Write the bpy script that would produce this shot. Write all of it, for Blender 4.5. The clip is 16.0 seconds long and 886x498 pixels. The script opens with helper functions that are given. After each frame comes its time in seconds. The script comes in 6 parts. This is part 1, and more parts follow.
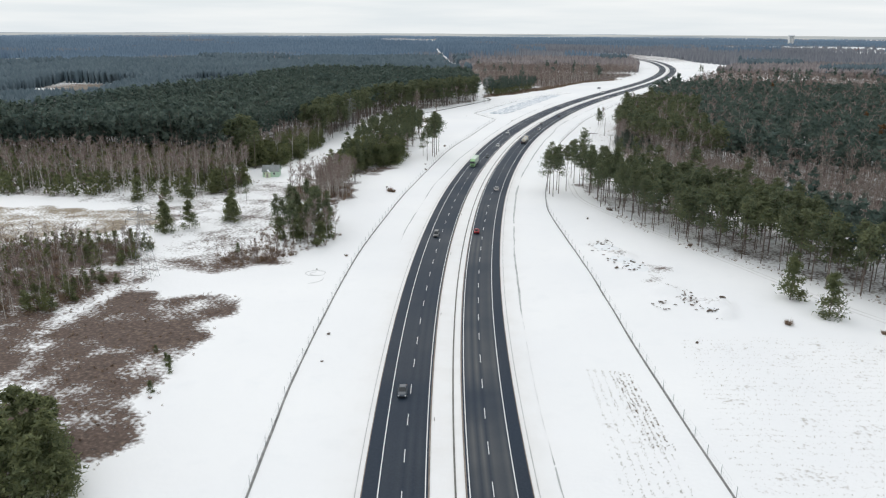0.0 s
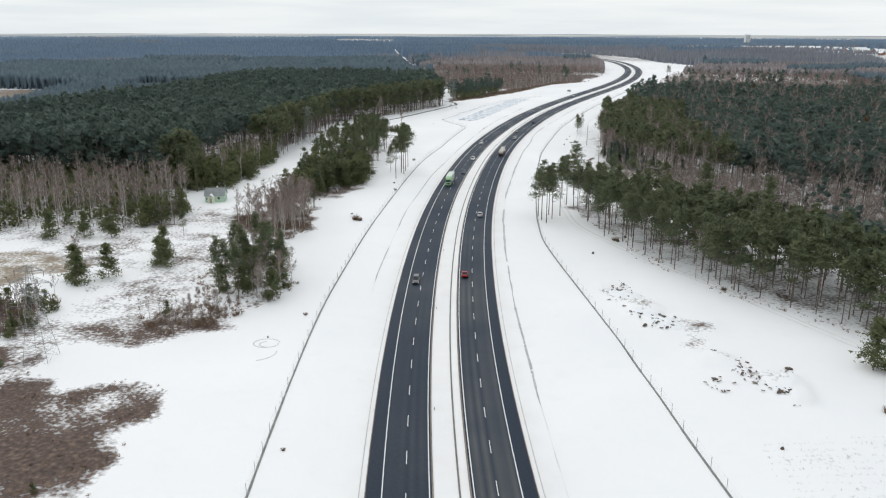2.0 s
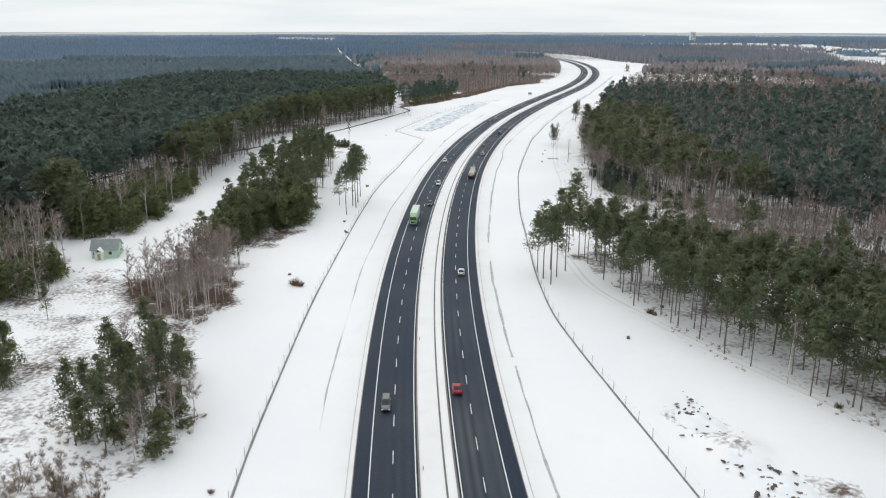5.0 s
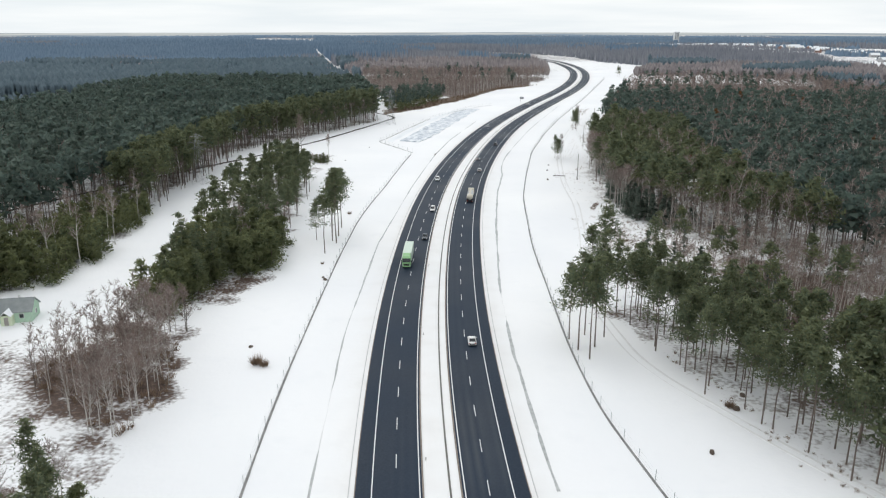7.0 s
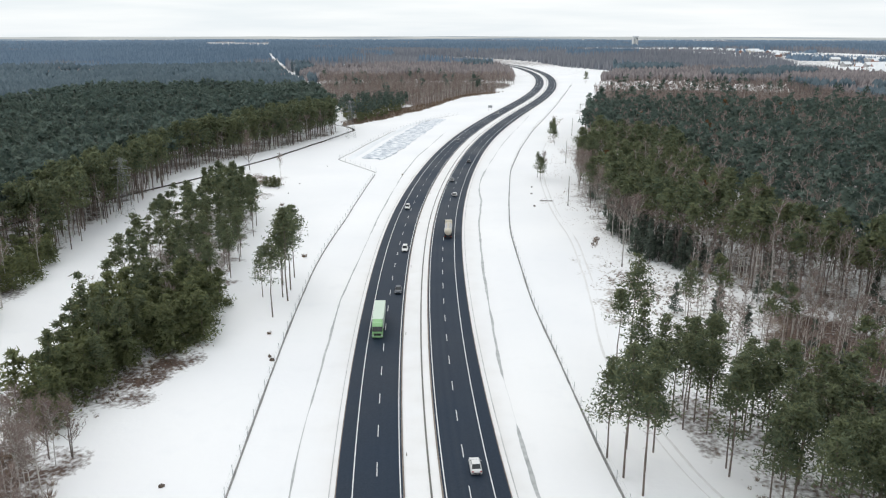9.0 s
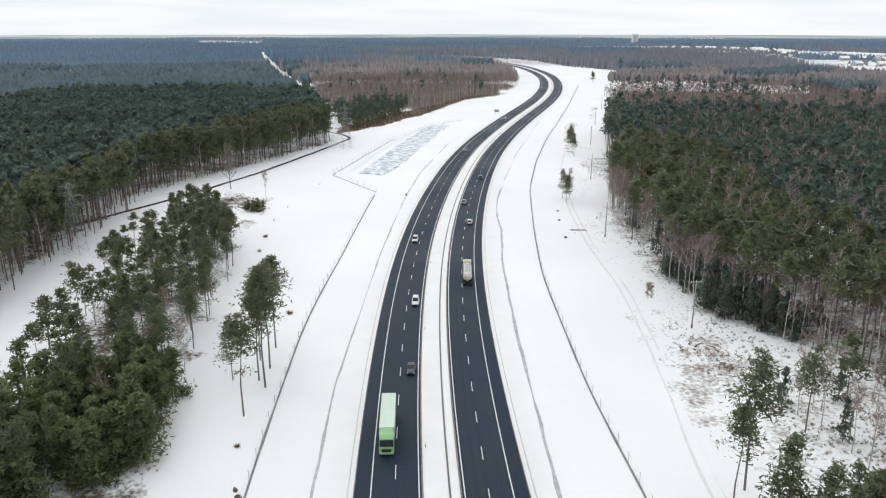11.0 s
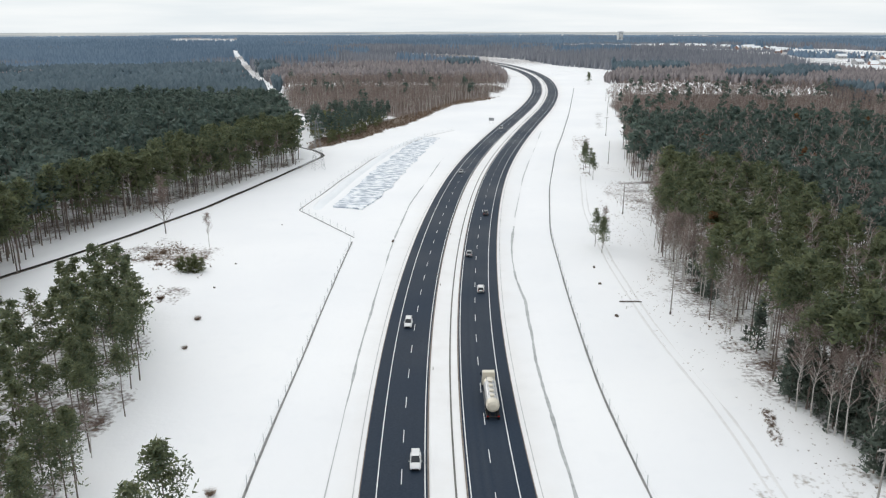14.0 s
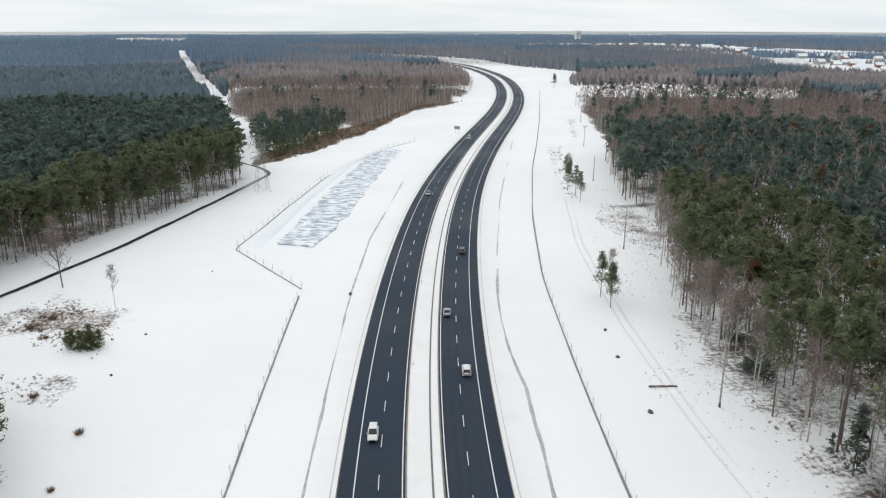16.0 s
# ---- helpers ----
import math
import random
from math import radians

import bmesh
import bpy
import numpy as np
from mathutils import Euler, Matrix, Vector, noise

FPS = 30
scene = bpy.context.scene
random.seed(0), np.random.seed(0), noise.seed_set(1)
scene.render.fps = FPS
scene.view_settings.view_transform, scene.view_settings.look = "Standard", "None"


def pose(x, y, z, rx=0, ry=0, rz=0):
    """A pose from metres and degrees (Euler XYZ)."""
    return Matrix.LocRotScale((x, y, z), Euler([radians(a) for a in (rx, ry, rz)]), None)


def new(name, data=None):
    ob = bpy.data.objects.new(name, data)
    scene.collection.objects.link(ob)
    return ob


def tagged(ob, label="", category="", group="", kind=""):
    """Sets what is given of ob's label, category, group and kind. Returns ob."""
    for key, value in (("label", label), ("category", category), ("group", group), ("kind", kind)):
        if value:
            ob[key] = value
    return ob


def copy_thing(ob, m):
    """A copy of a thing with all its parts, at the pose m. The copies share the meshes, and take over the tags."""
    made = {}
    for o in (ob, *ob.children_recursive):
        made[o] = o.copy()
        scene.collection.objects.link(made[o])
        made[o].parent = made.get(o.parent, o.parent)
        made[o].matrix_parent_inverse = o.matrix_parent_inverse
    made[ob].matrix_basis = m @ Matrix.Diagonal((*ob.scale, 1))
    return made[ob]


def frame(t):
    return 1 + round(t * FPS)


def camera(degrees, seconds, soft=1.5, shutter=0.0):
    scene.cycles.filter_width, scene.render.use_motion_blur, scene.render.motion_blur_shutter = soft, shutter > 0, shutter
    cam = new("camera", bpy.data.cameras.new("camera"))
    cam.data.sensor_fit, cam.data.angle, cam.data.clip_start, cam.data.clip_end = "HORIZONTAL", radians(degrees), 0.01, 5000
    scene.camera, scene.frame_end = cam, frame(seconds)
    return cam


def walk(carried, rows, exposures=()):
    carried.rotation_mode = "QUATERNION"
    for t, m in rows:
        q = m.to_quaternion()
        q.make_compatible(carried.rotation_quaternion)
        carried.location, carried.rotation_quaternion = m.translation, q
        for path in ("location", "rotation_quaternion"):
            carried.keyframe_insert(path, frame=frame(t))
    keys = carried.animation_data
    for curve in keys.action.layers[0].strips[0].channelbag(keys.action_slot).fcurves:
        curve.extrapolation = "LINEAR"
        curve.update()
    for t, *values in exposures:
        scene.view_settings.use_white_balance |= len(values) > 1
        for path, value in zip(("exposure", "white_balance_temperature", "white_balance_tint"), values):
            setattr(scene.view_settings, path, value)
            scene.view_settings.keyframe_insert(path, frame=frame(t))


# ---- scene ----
cam = camera(60.0, 16.0, soft=1.2)
METRES, EYE, TILT, LEAN, TURN = 394.5, 67.9, 0.0, 0.0, 12.1
ROWS = [
    (0.0, 0.0, 0.0, 0.0, 0.09, -16.23, -0.29),
    (0.5, -0.0045, 0.0311, -0.0002, -0.24, -16.2, -0.23),
    (1.0, -0.0086, 0.0621, -0.0003, -1.07, -16.16, -0.17),
    (1.5, -0.012, 0.0924, -0.0004, -2.24, -16.17, -0.17),
    (2.0, -0.015, 0.1234, -0.0007, -3.1, -16.21, -0.16),
    (2.5, -0.0171, 0.1543, -0.0009, -3.72, -16.25, -0.18),
    (3.0, -0.0184, 0.1851, -0.0012, -4.51, -16.27, -0.16),
    (3.5, -0.0194, 0.2154, -0.0013, -5.28, -16.29, -0.18),
    (4.0, -0.0199, 0.2466, -0.0015, -6.07, -16.29, -0.2),
    (6.5, -0.0189, 0.4031, -0.0024, -8.34, -16.41, 0.07),
    (7.0, -0.0175, 0.4348, -0.0027, -8.72, -16.32, -0.01),
    (7.5, -0.016, 0.466, -0.0028, -9.42, -16.19, -0.08),
    (8.0, -0.014, 0.4975, -0.0027, -10.2, -16.13, -0.14),
    (8.5, -0.012, 0.5288, -0.003, -11.03, -16.1, -0.12),
    (9.0, -0.01, 0.5598, -0.0034, -11.84, -16.04, -0.05),
    (11.5, 0.0036, 0.7165, -0.0035, -12.33, -16.22, -0.03),
    (12.0, 0.0076, 0.7475, -0.0037, -12.51, -16.24, -0.01),
    (12.5, 0.012, 0.7786, -0.0041, -12.74, -16.23, -0.02),
    (13.0, 0.0167, 0.8096, -0.004, -13.05, -16.28, -0.02),
    (13.5, 0.0216, 0.8402, -0.0038, -13.33, -16.34, 0.0),
    (14.0, 0.0269, 0.8714, -0.0036, -13.73, -16.37, 0.01),
    (14.5, 0.0323, 0.9023, -0.0033, -14.46, -16.41, -0.01),
    (15.0, 0.038, 0.9332, -0.0032, -15.5, -16.43, -0.01),
    (15.5, 0.0437, 0.9633, -0.0032, -16.3, -16.42, -0.03),
    (16.0, 0.0498, 0.9942, -0.0034, -16.94, -16.43, -0.05),
]
walk(cam, [(t, pose(0, 0, EYE, TILT, LEAN, TURN) @ pose(METRES * x, METRES * y, METRES * z, 90 + pitch, roll, yaw)) for t, x, y, z, yaw, pitch, roll in ROWS],
     exposures=[(0.0, 0.0), (4.0, 0.04), (7.0, 0.12), (9.0, 0.14), (12.5, 0.12), (16.0, 0.03)])

# ---------------------------------------------------------------- light
SUN_HEIGHT, SUN_SIDE = 38.0, 140.0
world = bpy.data.worlds.new("overcast_sky")
scene.world = world
world.use_nodes = True
wt = world.node_tree
wt.nodes.clear()
w_out = wt.nodes.new("ShaderNodeOutputWorld")
w_bg = wt.nodes.new("ShaderNodeBackground")
w_bg.inputs["Strength"].default_value = 0.1
w_sky = wt.nodes.new("ShaderNodeTexSky")
w_sky.sky_type = "NISHITA"
w_sky.sun_disc = False
w_sky.sun_elevation, w_sky.sun_rotation = radians(SUN_HEIGHT), radians(SUN_SIDE)
w_co = wt.nodes.new("ShaderNodeTexCoord")
w_map = wt.nodes.new("ShaderNodeMapping")
w_map.inputs["Scale"].default_value = (2.0, 2.0, 26.0)
w_noise = wt.nodes.new("ShaderNodeTexNoise")
w_noise.inputs["Scale"].default_value = 2.2
w_noise.inputs["Detail"].default_value = 6.0
w_ramp = wt.nodes.new("ShaderNodeValToRGB")
w_ramp.color_ramp.elements[0].position, w_ramp.color_ramp.elements[1].position = 0.35, 0.68
w_ramp.color_ramp.elements[0].color, w_ramp.color_ramp.elements[1].color = (0.785, 0.838, 0.872, 1), (0.925, 0.948, 0.956, 1)
w_gain = wt.nodes.new("ShaderNodeVectorMath")
w_gain.operation = "SCALE"
w_gain.inputs["Scale"].default_value = 10.2
w_mix = wt.nodes.new("ShaderNodeMix")
w_mix.data_type = "RGBA"
w_mix.inputs["Factor"].default_value = 0.93
wt.links.new(w_co.outputs["Generated"], w_map.inputs["Vector"])
wt.links.new(w_map.outputs["Vector"], w_noise.inputs["Vector"])
wt.links.new(w_noise.outputs["Fac"], w_ramp.inputs["Fac"])
wt.links.new(w_ramp.outputs["Color"], w_gain.inputs[0])
wt.links.new(w_sky.outputs["Color"], w_mix.inputs["A"])
wt.links.new(w_gain.outputs["Vector"], w_mix.inputs["B"])
wt.links.new(w_mix.outputs["Result"], w_bg.inputs["Color"])
wt.links.new(w_bg.outputs["Background"], w_out.inputs["Surface"])
sun_data = bpy.data.lights.new("sun", "SUN")
sun_data.energy, sun_data.angle, sun_data.color = 0.9, radians(60), (1.0, 0.97, 0.93)
sun = new("sun", sun_data)
sun.matrix_world = Matrix.Rotation(radians(-SUN_SIDE), 4, "Z") @ Matrix.Rotation(radians(90 - SUN_HEIGHT), 4, "X")

# ---------------------------------------------------------------- materials


def nodes_of(name, rough=0.8, metal=0.0, gloss=0.3):
    m = bpy.data.materials.new(name)
    m.use_nodes = True
    b = m.node_tree.nodes["Principled BSDF"]
    b.inputs["Roughness"].default_value, b.inputs["Metallic"].default_value = rough, metal
    b.inputs["Specular IOR Level"].default_value = gloss
    return m, m.node_tree, b


def rgb(c):
    return (*c, 1.0)


def noise_tex(nt, scale, detail=4.0, coord="Object", stretch=None):
    co = nt.nodes.new("ShaderNodeTexCoord")
    n = nt.nodes.new("ShaderNodeTexNoise")
    n.inputs["Scale"].default_value, n.inputs["Detail"].default_value = scale, detail
    if stretch:
        mp = nt.nodes.new("ShaderNodeMapping")
        mp.inputs["Scale"].default_value = stretch
        nt.links.new(co.outputs[coord], mp.inputs["Vector"])
        nt.links.new(mp.outputs["Vector"], n.inputs["Vector"])
    else:
        nt.links.new(co.outputs[coord], n.inputs["Vector"])
    return n.outputs["Fac"]


def ramp(nt, fac, stops):
    r = nt.nodes.new("ShaderNodeValToRGB")
    e = r.color_ramp.elements
    while len(e) < len(stops):
        e.new(0.5)
    for k, (p, c) in zip(e, stops):
        k.position, k.color = p, rgb(c)
    nt.links.new(fac, r.inputs["Fac"])
    return r.outputs["Color"]


def grey(nt, fac, lo, hi, a=0.0, b=1.0):
    m = nt.nodes.new("ShaderNodeMapRange")
    m.inputs["From Min"].default_value, m.inputs["From Max"].default_value = lo, hi
    m.inputs["To Min"].default_value, m.inputs["To Max"].default_value = a, b
    nt.links.new(fac, m.inputs["Value"])
    return m.outputs["Result"]


def mixed(nt, fac, a, b, mode="MIX"):
    m = nt.nodes.new("ShaderNodeMix")
    m.data_type, m.blend_type = "RGBA", mode
    for sock, v in (("Factor", fac), ("A", a), ("B", b)):
        s = [i for i in m.inputs if i.name == sock and i.enabled][0]
        if isinstance(v, tuple):
            s.default_value = rgb(v)
        elif isinstance(v, float):
            s.default_value = v
        else:
            nt.links.new(v, s)
    return [o for o in m.outputs if o.enabled][0]


def calc(nt, op, a, b):
    m = nt.nodes.new("ShaderNodeMath")
    m.operation = op
    for i, v in enumerate((a, b)):
        if isinstance(v, float):
            m.inputs[i].default_value = v
        else:
            nt.links.new(v, m.inputs[i])
    return m.outputs[0]


def attr(nt, name):
    a = nt.nodes.new("ShaderNodeAttribute")
    a.attribute_name = name
    return a.outputs["Fac"]


def bump(nt, b, fac, strength, dist):
    n = nt.nodes.new("ShaderNodeBump")
    n.inputs["Strength"].default_value, n.inputs["Distance"].default_value = strength, dist
    nt.links.new(fac, n.inputs["Height"])
    nt.links.new(n.outputs["Normal"], b.inputs["Normal"])


def speckled(name, c0, c1, scale, rough=0.85, coord="Object", detail=5.0, lift=0.0, metal=0.0, stretch=None, island=False, gloss=0.3):
    """A surface whose colour wanders between two tones at two sizes, with fine relief."""
    m, nt, b = nodes_of(name, rough, metal, gloss)
    f = noise_tex(nt, scale, detail, coord, stretch)
    f2 = noise_tex(nt, scale * 0.13, 2.0, coord)
    f = calc(nt, "ADD", calc(nt, "MULTIPLY", f, 0.65), calc(nt, "MULTIPLY", f2, 0.35))
    if island:
        g = nt.nodes.new("ShaderNodeNewGeometry")
        f = calc(nt, "ADD", calc(nt, "MULTIPLY", f, 0.7), calc(nt, "MULTIPLY", g.outputs["Random Per Island"], 0.3))
    nt.links.new(ramp(nt, f, [(0.25, c0), (0.75, c1)]), b.inputs["Base Color"])
    if lift:
        bump(nt, b, f, 0.6, lift)
    return m


def ground_material():
    m, nt, b = nodes_of("snowy_ground", 0.75, 0.0, 0.25)
    fine = noise_tex(nt, 1.1, 6.0)
    mid = noise_tex(nt, 0.16, 5.0)
    big = noise_tex(nt, 0.02, 4.0)
    snow = ramp(nt, big, [(0.3, (0.835, 0.84, 0.855)), (0.7, (0.90, 0.898, 0.90))])
    snow = mixed(nt, grey(nt, mid, 0.55, 0.8, 0.0, 0.25), snow, (0.74, 0.76, 0.79))
    grass = ramp(nt, fine, [(0.3, (0.045, 0.031, 0.026)), (0.55, (0.105, 0.07, 0.056)), (0.8, (0.22, 0.165, 0.125))])
    straw = ramp(nt, fine, [(0.3, (0.13, 0.10, 0.07)), (0.75, (0.38, 0.31, 0.22))])
    dead = mixed(nt, attr(nt, "straw"), grass, straw)
    # the cover of dead growth breaks up with the noise
    cover = calc(nt, "ADD", attr(nt, "heath"), calc(nt, "MULTIPLY", calc(nt, "ADD", calc(nt, "MULTIPLY", fine, 0.65), calc(nt, "MULTIPLY", mid, 0.55)), 0.9))
    cover = grey(nt, cover, 0.92, 1.12)
    col = mixed(nt, cover, snow, dead)
    col = mixed(nt, calc(nt, "MULTIPLY", attr(nt, "dirt"), grey(nt, mid, 0.25, 0.7, 0.35, 1.0)), col, (0.66, 0.62, 0.575))
    nt.links.new(col, b.inputs["Base Color"])
    h = calc(nt, "ADD", calc(nt, "MULTIPLY", fine, 0.5), mid)
    bump(nt, b, h, 0.35, 0.25)
    return m


def asphalt_material(name, light):
    m, nt, b = nodes_of(name, 0.6, 0.0, 0.14)
    f = noise_tex(nt, 3.0, 6.0)
    f2 = noise_tex(nt, 0.03, 3.0)
    base = ramp(nt, f, [(0.3, (0.0125, 0.0215, 0.037)), (0.7, (0.021, 0.033, 0.052))])
    base = mixed(nt, grey(nt, f2, 0.4, 0.7, 0.0, 0.5), base, (0.026, 0.042, 0.068))
    # salt dries pale in the wheel tracks, more in some stretches than in others
    streak = calc(nt, "MULTIPLY", attr(nt, "track"), grey(nt, noise_tex(nt, 0.035, 3.0), 0.35, 0.65, 0.2, 1.0))
    base = mixed(nt, calc(nt, "MULTIPLY", streak, light), base, (0.15, 0.15, 0.145))
    nt.links.new(base, b.inputs["Base Color"])
    nt.links.new(grey(nt, f2, 0.3, 0.7, 0.5, 0.72), b.inputs["Roughness"])
    bump(nt, b, f, 0.3, 0.02)
    return m


GROUND = ground_material()
ASPHALT_A = asphalt_material("asphalt_damp", 0.2)
ASPHALT_B = asphalt_material("asphalt_salted", 0.75)
PAINT = speckled("road_paint", (0.68, 0.69, 0.69), (0.86, 0.86, 0.85), 2.0, 0.6)
GRIT = speckled("gritty_verge", (0.10, 0.08, 0.068), (0.36, 0.31, 0.27), 1.2)
SNOW_CUT = speckled("cut_snow", (0.34, 0.34, 0.34), (0.70, 0.70, 0.70), 0.4, 0.9)
DRAIN = speckled("drain_concrete", (0.09, 0.09, 0.085), (0.24, 0.23, 0.21), 1.0)


def foliage(name, c0, c1, scale):
    """Needles or twigs: a matt surface that also lets some light through."""
    m = speckled(name, c0, c1, scale, 0.75, island=True)
    nt = m.node_tree
    b = nt.nodes["Principled BSDF"]
    tr = nt.nodes.new("ShaderNodeBsdfTranslucent")
    nt.links.new(b.inputs["Base Color"].links[0].from_socket, tr.inputs["Color"])
    mx = nt.nodes.new("ShaderNodeMixShader")
    mx.inputs["Fac"].default_value = 0.45
    out = nt.nodes["Material Output"]
    nt.links.new(b.outputs["BSDF"], mx.inputs[1])
    nt.links.new(tr.outputs["BSDF"], mx.inputs[2])
    nt.links.new(mx.outputs["Shader"], out.inputs["Surface"])
    return m


NEEDLES = foliage("pine_needles", (0.094, 0.132, 0.092), (0.250, 0.268, 0.134), 0.12)
# needles of pines farther off: haze put into the colour as a cooler tint
NEEDLES_HAZED = foliage("hazed_pine_needles", (0.082, 0.128, 0.118), (0.168, 0.214, 0.172), 0.05)
NEEDLES_YOUNG = foliage("young_pine_needles", (0.110, 0.144, 0.085), (0.272, 0.286, 0.126), 0.25)
NEEDLES_SPRUCE = foliage("spruce_needles", (0.09, 0.125, 0.105), (0.20, 0.235, 0.19), 0.4)
NEEDLES_RUST = foliage("dying_pine_needles", (0.10, 0.055, 0.028), (0.25, 0.135, 0.06), 0.5)
BARK = speckled("pine_bark", (0.085, 0.070, 0.062), (0.26, 0.205, 0.175), 0.8, 0.9, stretch=(1, 1, 0.3))
BIRCH_BARK = speckled("birch_bark", (0.26, 0.24, 0.22), (0.70, 0.67, 0.63), 0.9, 0.8, stretch=(1, 1, 2.0))
GREY_BARK = speckled("grey_bark", (0.07, 0.055, 0.05), (0.20, 0.165, 0.145), 0.8, 0.9)
TWIGS = foliage("bare_twigs", (0.165, 0.130, 0.116), (0.375, 0.300, 0.268), 0.3)
BRUSH = foliage("dry_brush", (0.11, 0.07, 0.055), (0.33, 0.245, 0.17), 0.4)
# distance haze is put into the far woods' base colours, bluest at the skyline
FAR_CONIFER = speckled("hazed_spruce_wood", (0.060, 0.094, 0.116), (0.132, 0.176, 0.205), 0.008, 0.9, island=True)
FAR_HAZE_BLUE = speckled("haze_blue_skyline", (0.100, 0.160, 0.235), (0.195, 0.272, 0.358), 0.002, 0.95, island=True)
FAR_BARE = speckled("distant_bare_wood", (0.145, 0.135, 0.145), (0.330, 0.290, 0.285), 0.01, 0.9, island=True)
FAR_SCRUB = speckled("hazed_far_wood", (0.140, 0.158, 0.195), (0.275, 0.280, 0.305), 0.004, 0.95, island=True)
STEEL = speckled("galvanised_steel", (0.20, 0.21, 0.22), (0.42, 0.43, 0.44), 1.5, 0.5, metal=0.6)
WOOD = speckled("weathered_pole_wood", (0.24, 0.225, 0.21), (0.44, 0.41, 0.38), 1.0, 0.85, stretch=(1, 1, 0.2))

# ---------------------------------------------------------------- plan
K = 0.93  # plan units to metres


def scaled(points):
    return [(K * x, K * y) for x, y in points]


def smooth_line(points, step=4.0, sigma=12.0):
    """An evenly stepped, smoothed run (n x 2) through plan points."""
    p = np.array(scaled(points))
    s = np.concatenate([[0], np.cumsum(np.hypot(*np.diff(p, axis=0).T))])
    t = np.arange(0, s[-1], step)
    q = np.stack([np.interp(t, s, p[:, 0]), np.interp(t, s, p[:, 1])], 1)
    if sigma:
        n = max(int(3 * sigma / step), 1)
        k = np.exp(-0.5 * (np.arange(-n, n + 1) * step / sigma) ** 2)
        k /= k.sum()
        head = 2 * q[0] - q[1:n + 1][::-1]
        tail = 2 * q[-1] - q[-n - 1:-1][::-1]
        e = np.concatenate([head, q, tail])
        q = np.stack([np.convolve(e[:, i], k, "valid") for i in (0, 1)], 1)
    return q


def offset_line(q, d):
    """The run moved d metres to its right; d may vary along it."""
    t = np.gradient(q, axis=0)
    t /= np.linalg.norm(t, axis=1)[:, None]
    return q + np.stack([t[:, 1], -t[:, 0]], 1) * (np.ones(len(q)) * d)[:, None]


def inside(poly, x, y):
    px, py = np.array(poly).T
    res = np.zeros(np.shape(x), bool)
    j = len(px) - 1
    for i in range(len(px)):
        cut = ((py[i] > y) != (py[j] > y)) & (x < (px[j] - px[i]) * (y - py[i]) / (py[j] - py[i] + 1e-12) + px[i])
        res ^= cut
        j = i
    return res


def away(q, x, y):
    """The distance from each place to a run."""
    x, y = np.ravel(x), np.ravel(y)
    best = np.full(len(x), 1e9)
    for a, b in zip(q[:-1], q[1:]):
        d = b - a
        L = max(d @ d, 1e-9)
        u = np.clip(((x - a[0]) * d[0] + (y - a[1]) * d[1]) / L, 0, 1)
        best = np.minimum(best, np.hypot(x - a[0] - u * d[0], y - a[1] - u * d[1]))
    return best


ROAD = smooth_line([(104, -250), (54, -150), (5.5, 0), (-21.5, 105), (-42.2, 210), (-57, 330), (-60.8, 400), (-62.5, 500), (-59.4, 560), (-52, 640), (-38, 740),
                    (-18.5, 830), (2.5, 915), (37, 1045), (61, 1155), (78.5, 1260), (92, 1375), (98, 1460), (100, 1560), (94, 1700), (80, 1820), (20, 2030), (-90, 2200),
                    (-300, 2350)], 6.0, 45.0)
ROAD[:, 0] -= 1.07
FENCE_LEFT = smooth_line([(-30, 0), (-53, 98), (-62, 135), (-72.8, 194), (-80, 240), (-87, 310), (-92.5, 396), (-95, 465), (-92.5, 550), (-90, 622)], 4.0, 12.0)
FENCE_BASIN = smooth_line([(-90, 622), (-115.5, 664), (-93, 785), (-62, 872), (-42, 904)], 3.0, 0)
FENCE_RIGHT = smooth_line([(44, 40), (23.6, 115), (10.1, 171), (-1.8, 226), (-23, 312), (-26.5, 345), (-30.5, 430), (-30.5, 505), (-26.9, 556), (-20.5, 628), (-8.6, 703),
                           (10.2, 798), (29.7, 882), (58, 1010), (86, 1144), (112, 1269)], 4.0, 8.0)
DITCH_RIGHT = smooth_line([(12, 40), (-3.1, 109), (-11, 144), (-19, 188), (-28.2, 245), (-34, 290), (-37.5, 322), (-40.2, 352), (-42, 392), (-42.5, 455), (-41.5, 515), (-38.5, 560),
                           (-39, 580), (-36.4, 610), (-29.3, 658), (-16.4, 734), (22, 920)], 3.0, 5.0)
DITCH_LEFT = smooth_line([(-46.7, 121), (-53.2, 152), (-62.2, 201), (-72.6, 273), (-80, 350), (-83, 430), (-81, 520), (-79.5, 556), (-76.3, 617), (-71.3, 675), (-54, 788)], 3.0, 6.0)
STREAM = smooth_line([(-260, 420), (-205, 555), (-172.3, 625), (-154.9, 671), (-136.6, 738), (-126.4, 779), (-121.2, 800), (-129, 817), (-150, 845)], 3.0, 4.0)
PATH = smooth_line([(-119, 108), (-121, 126), (-123, 137), (-132, 148), (-134, 164), (-135, 180), (-137.9, 203), (-147, 247), (-150, 294), (-156.4, 336), (-164.5, 391), (-177, 490), (-186, 580), (-186, 630)], 4.0, 8.0)
PATH_SIDE = smooth_line([(-119, 112), (-116, 119), (-113, 125), (-114, 136), (-111, 148)], 3.0, 4.0)
TRACK_RIGHT = smooth_line([(12, 730), (-1, 660), (-7, 600), (-10, 540), (-9, 490), (-12, 440), (-17, 395), (-17, 372), (-12, 336), (4, 308), (21, 282), (36, 260), (50, 238), (64, 216), (100, 175)], 4.0, 8.0)
CUTTING = smooth_line([(-140, 845), (-165, 960), (-192, 1070), (-338, 1598), (-583, 2565)], 20.0, 0)

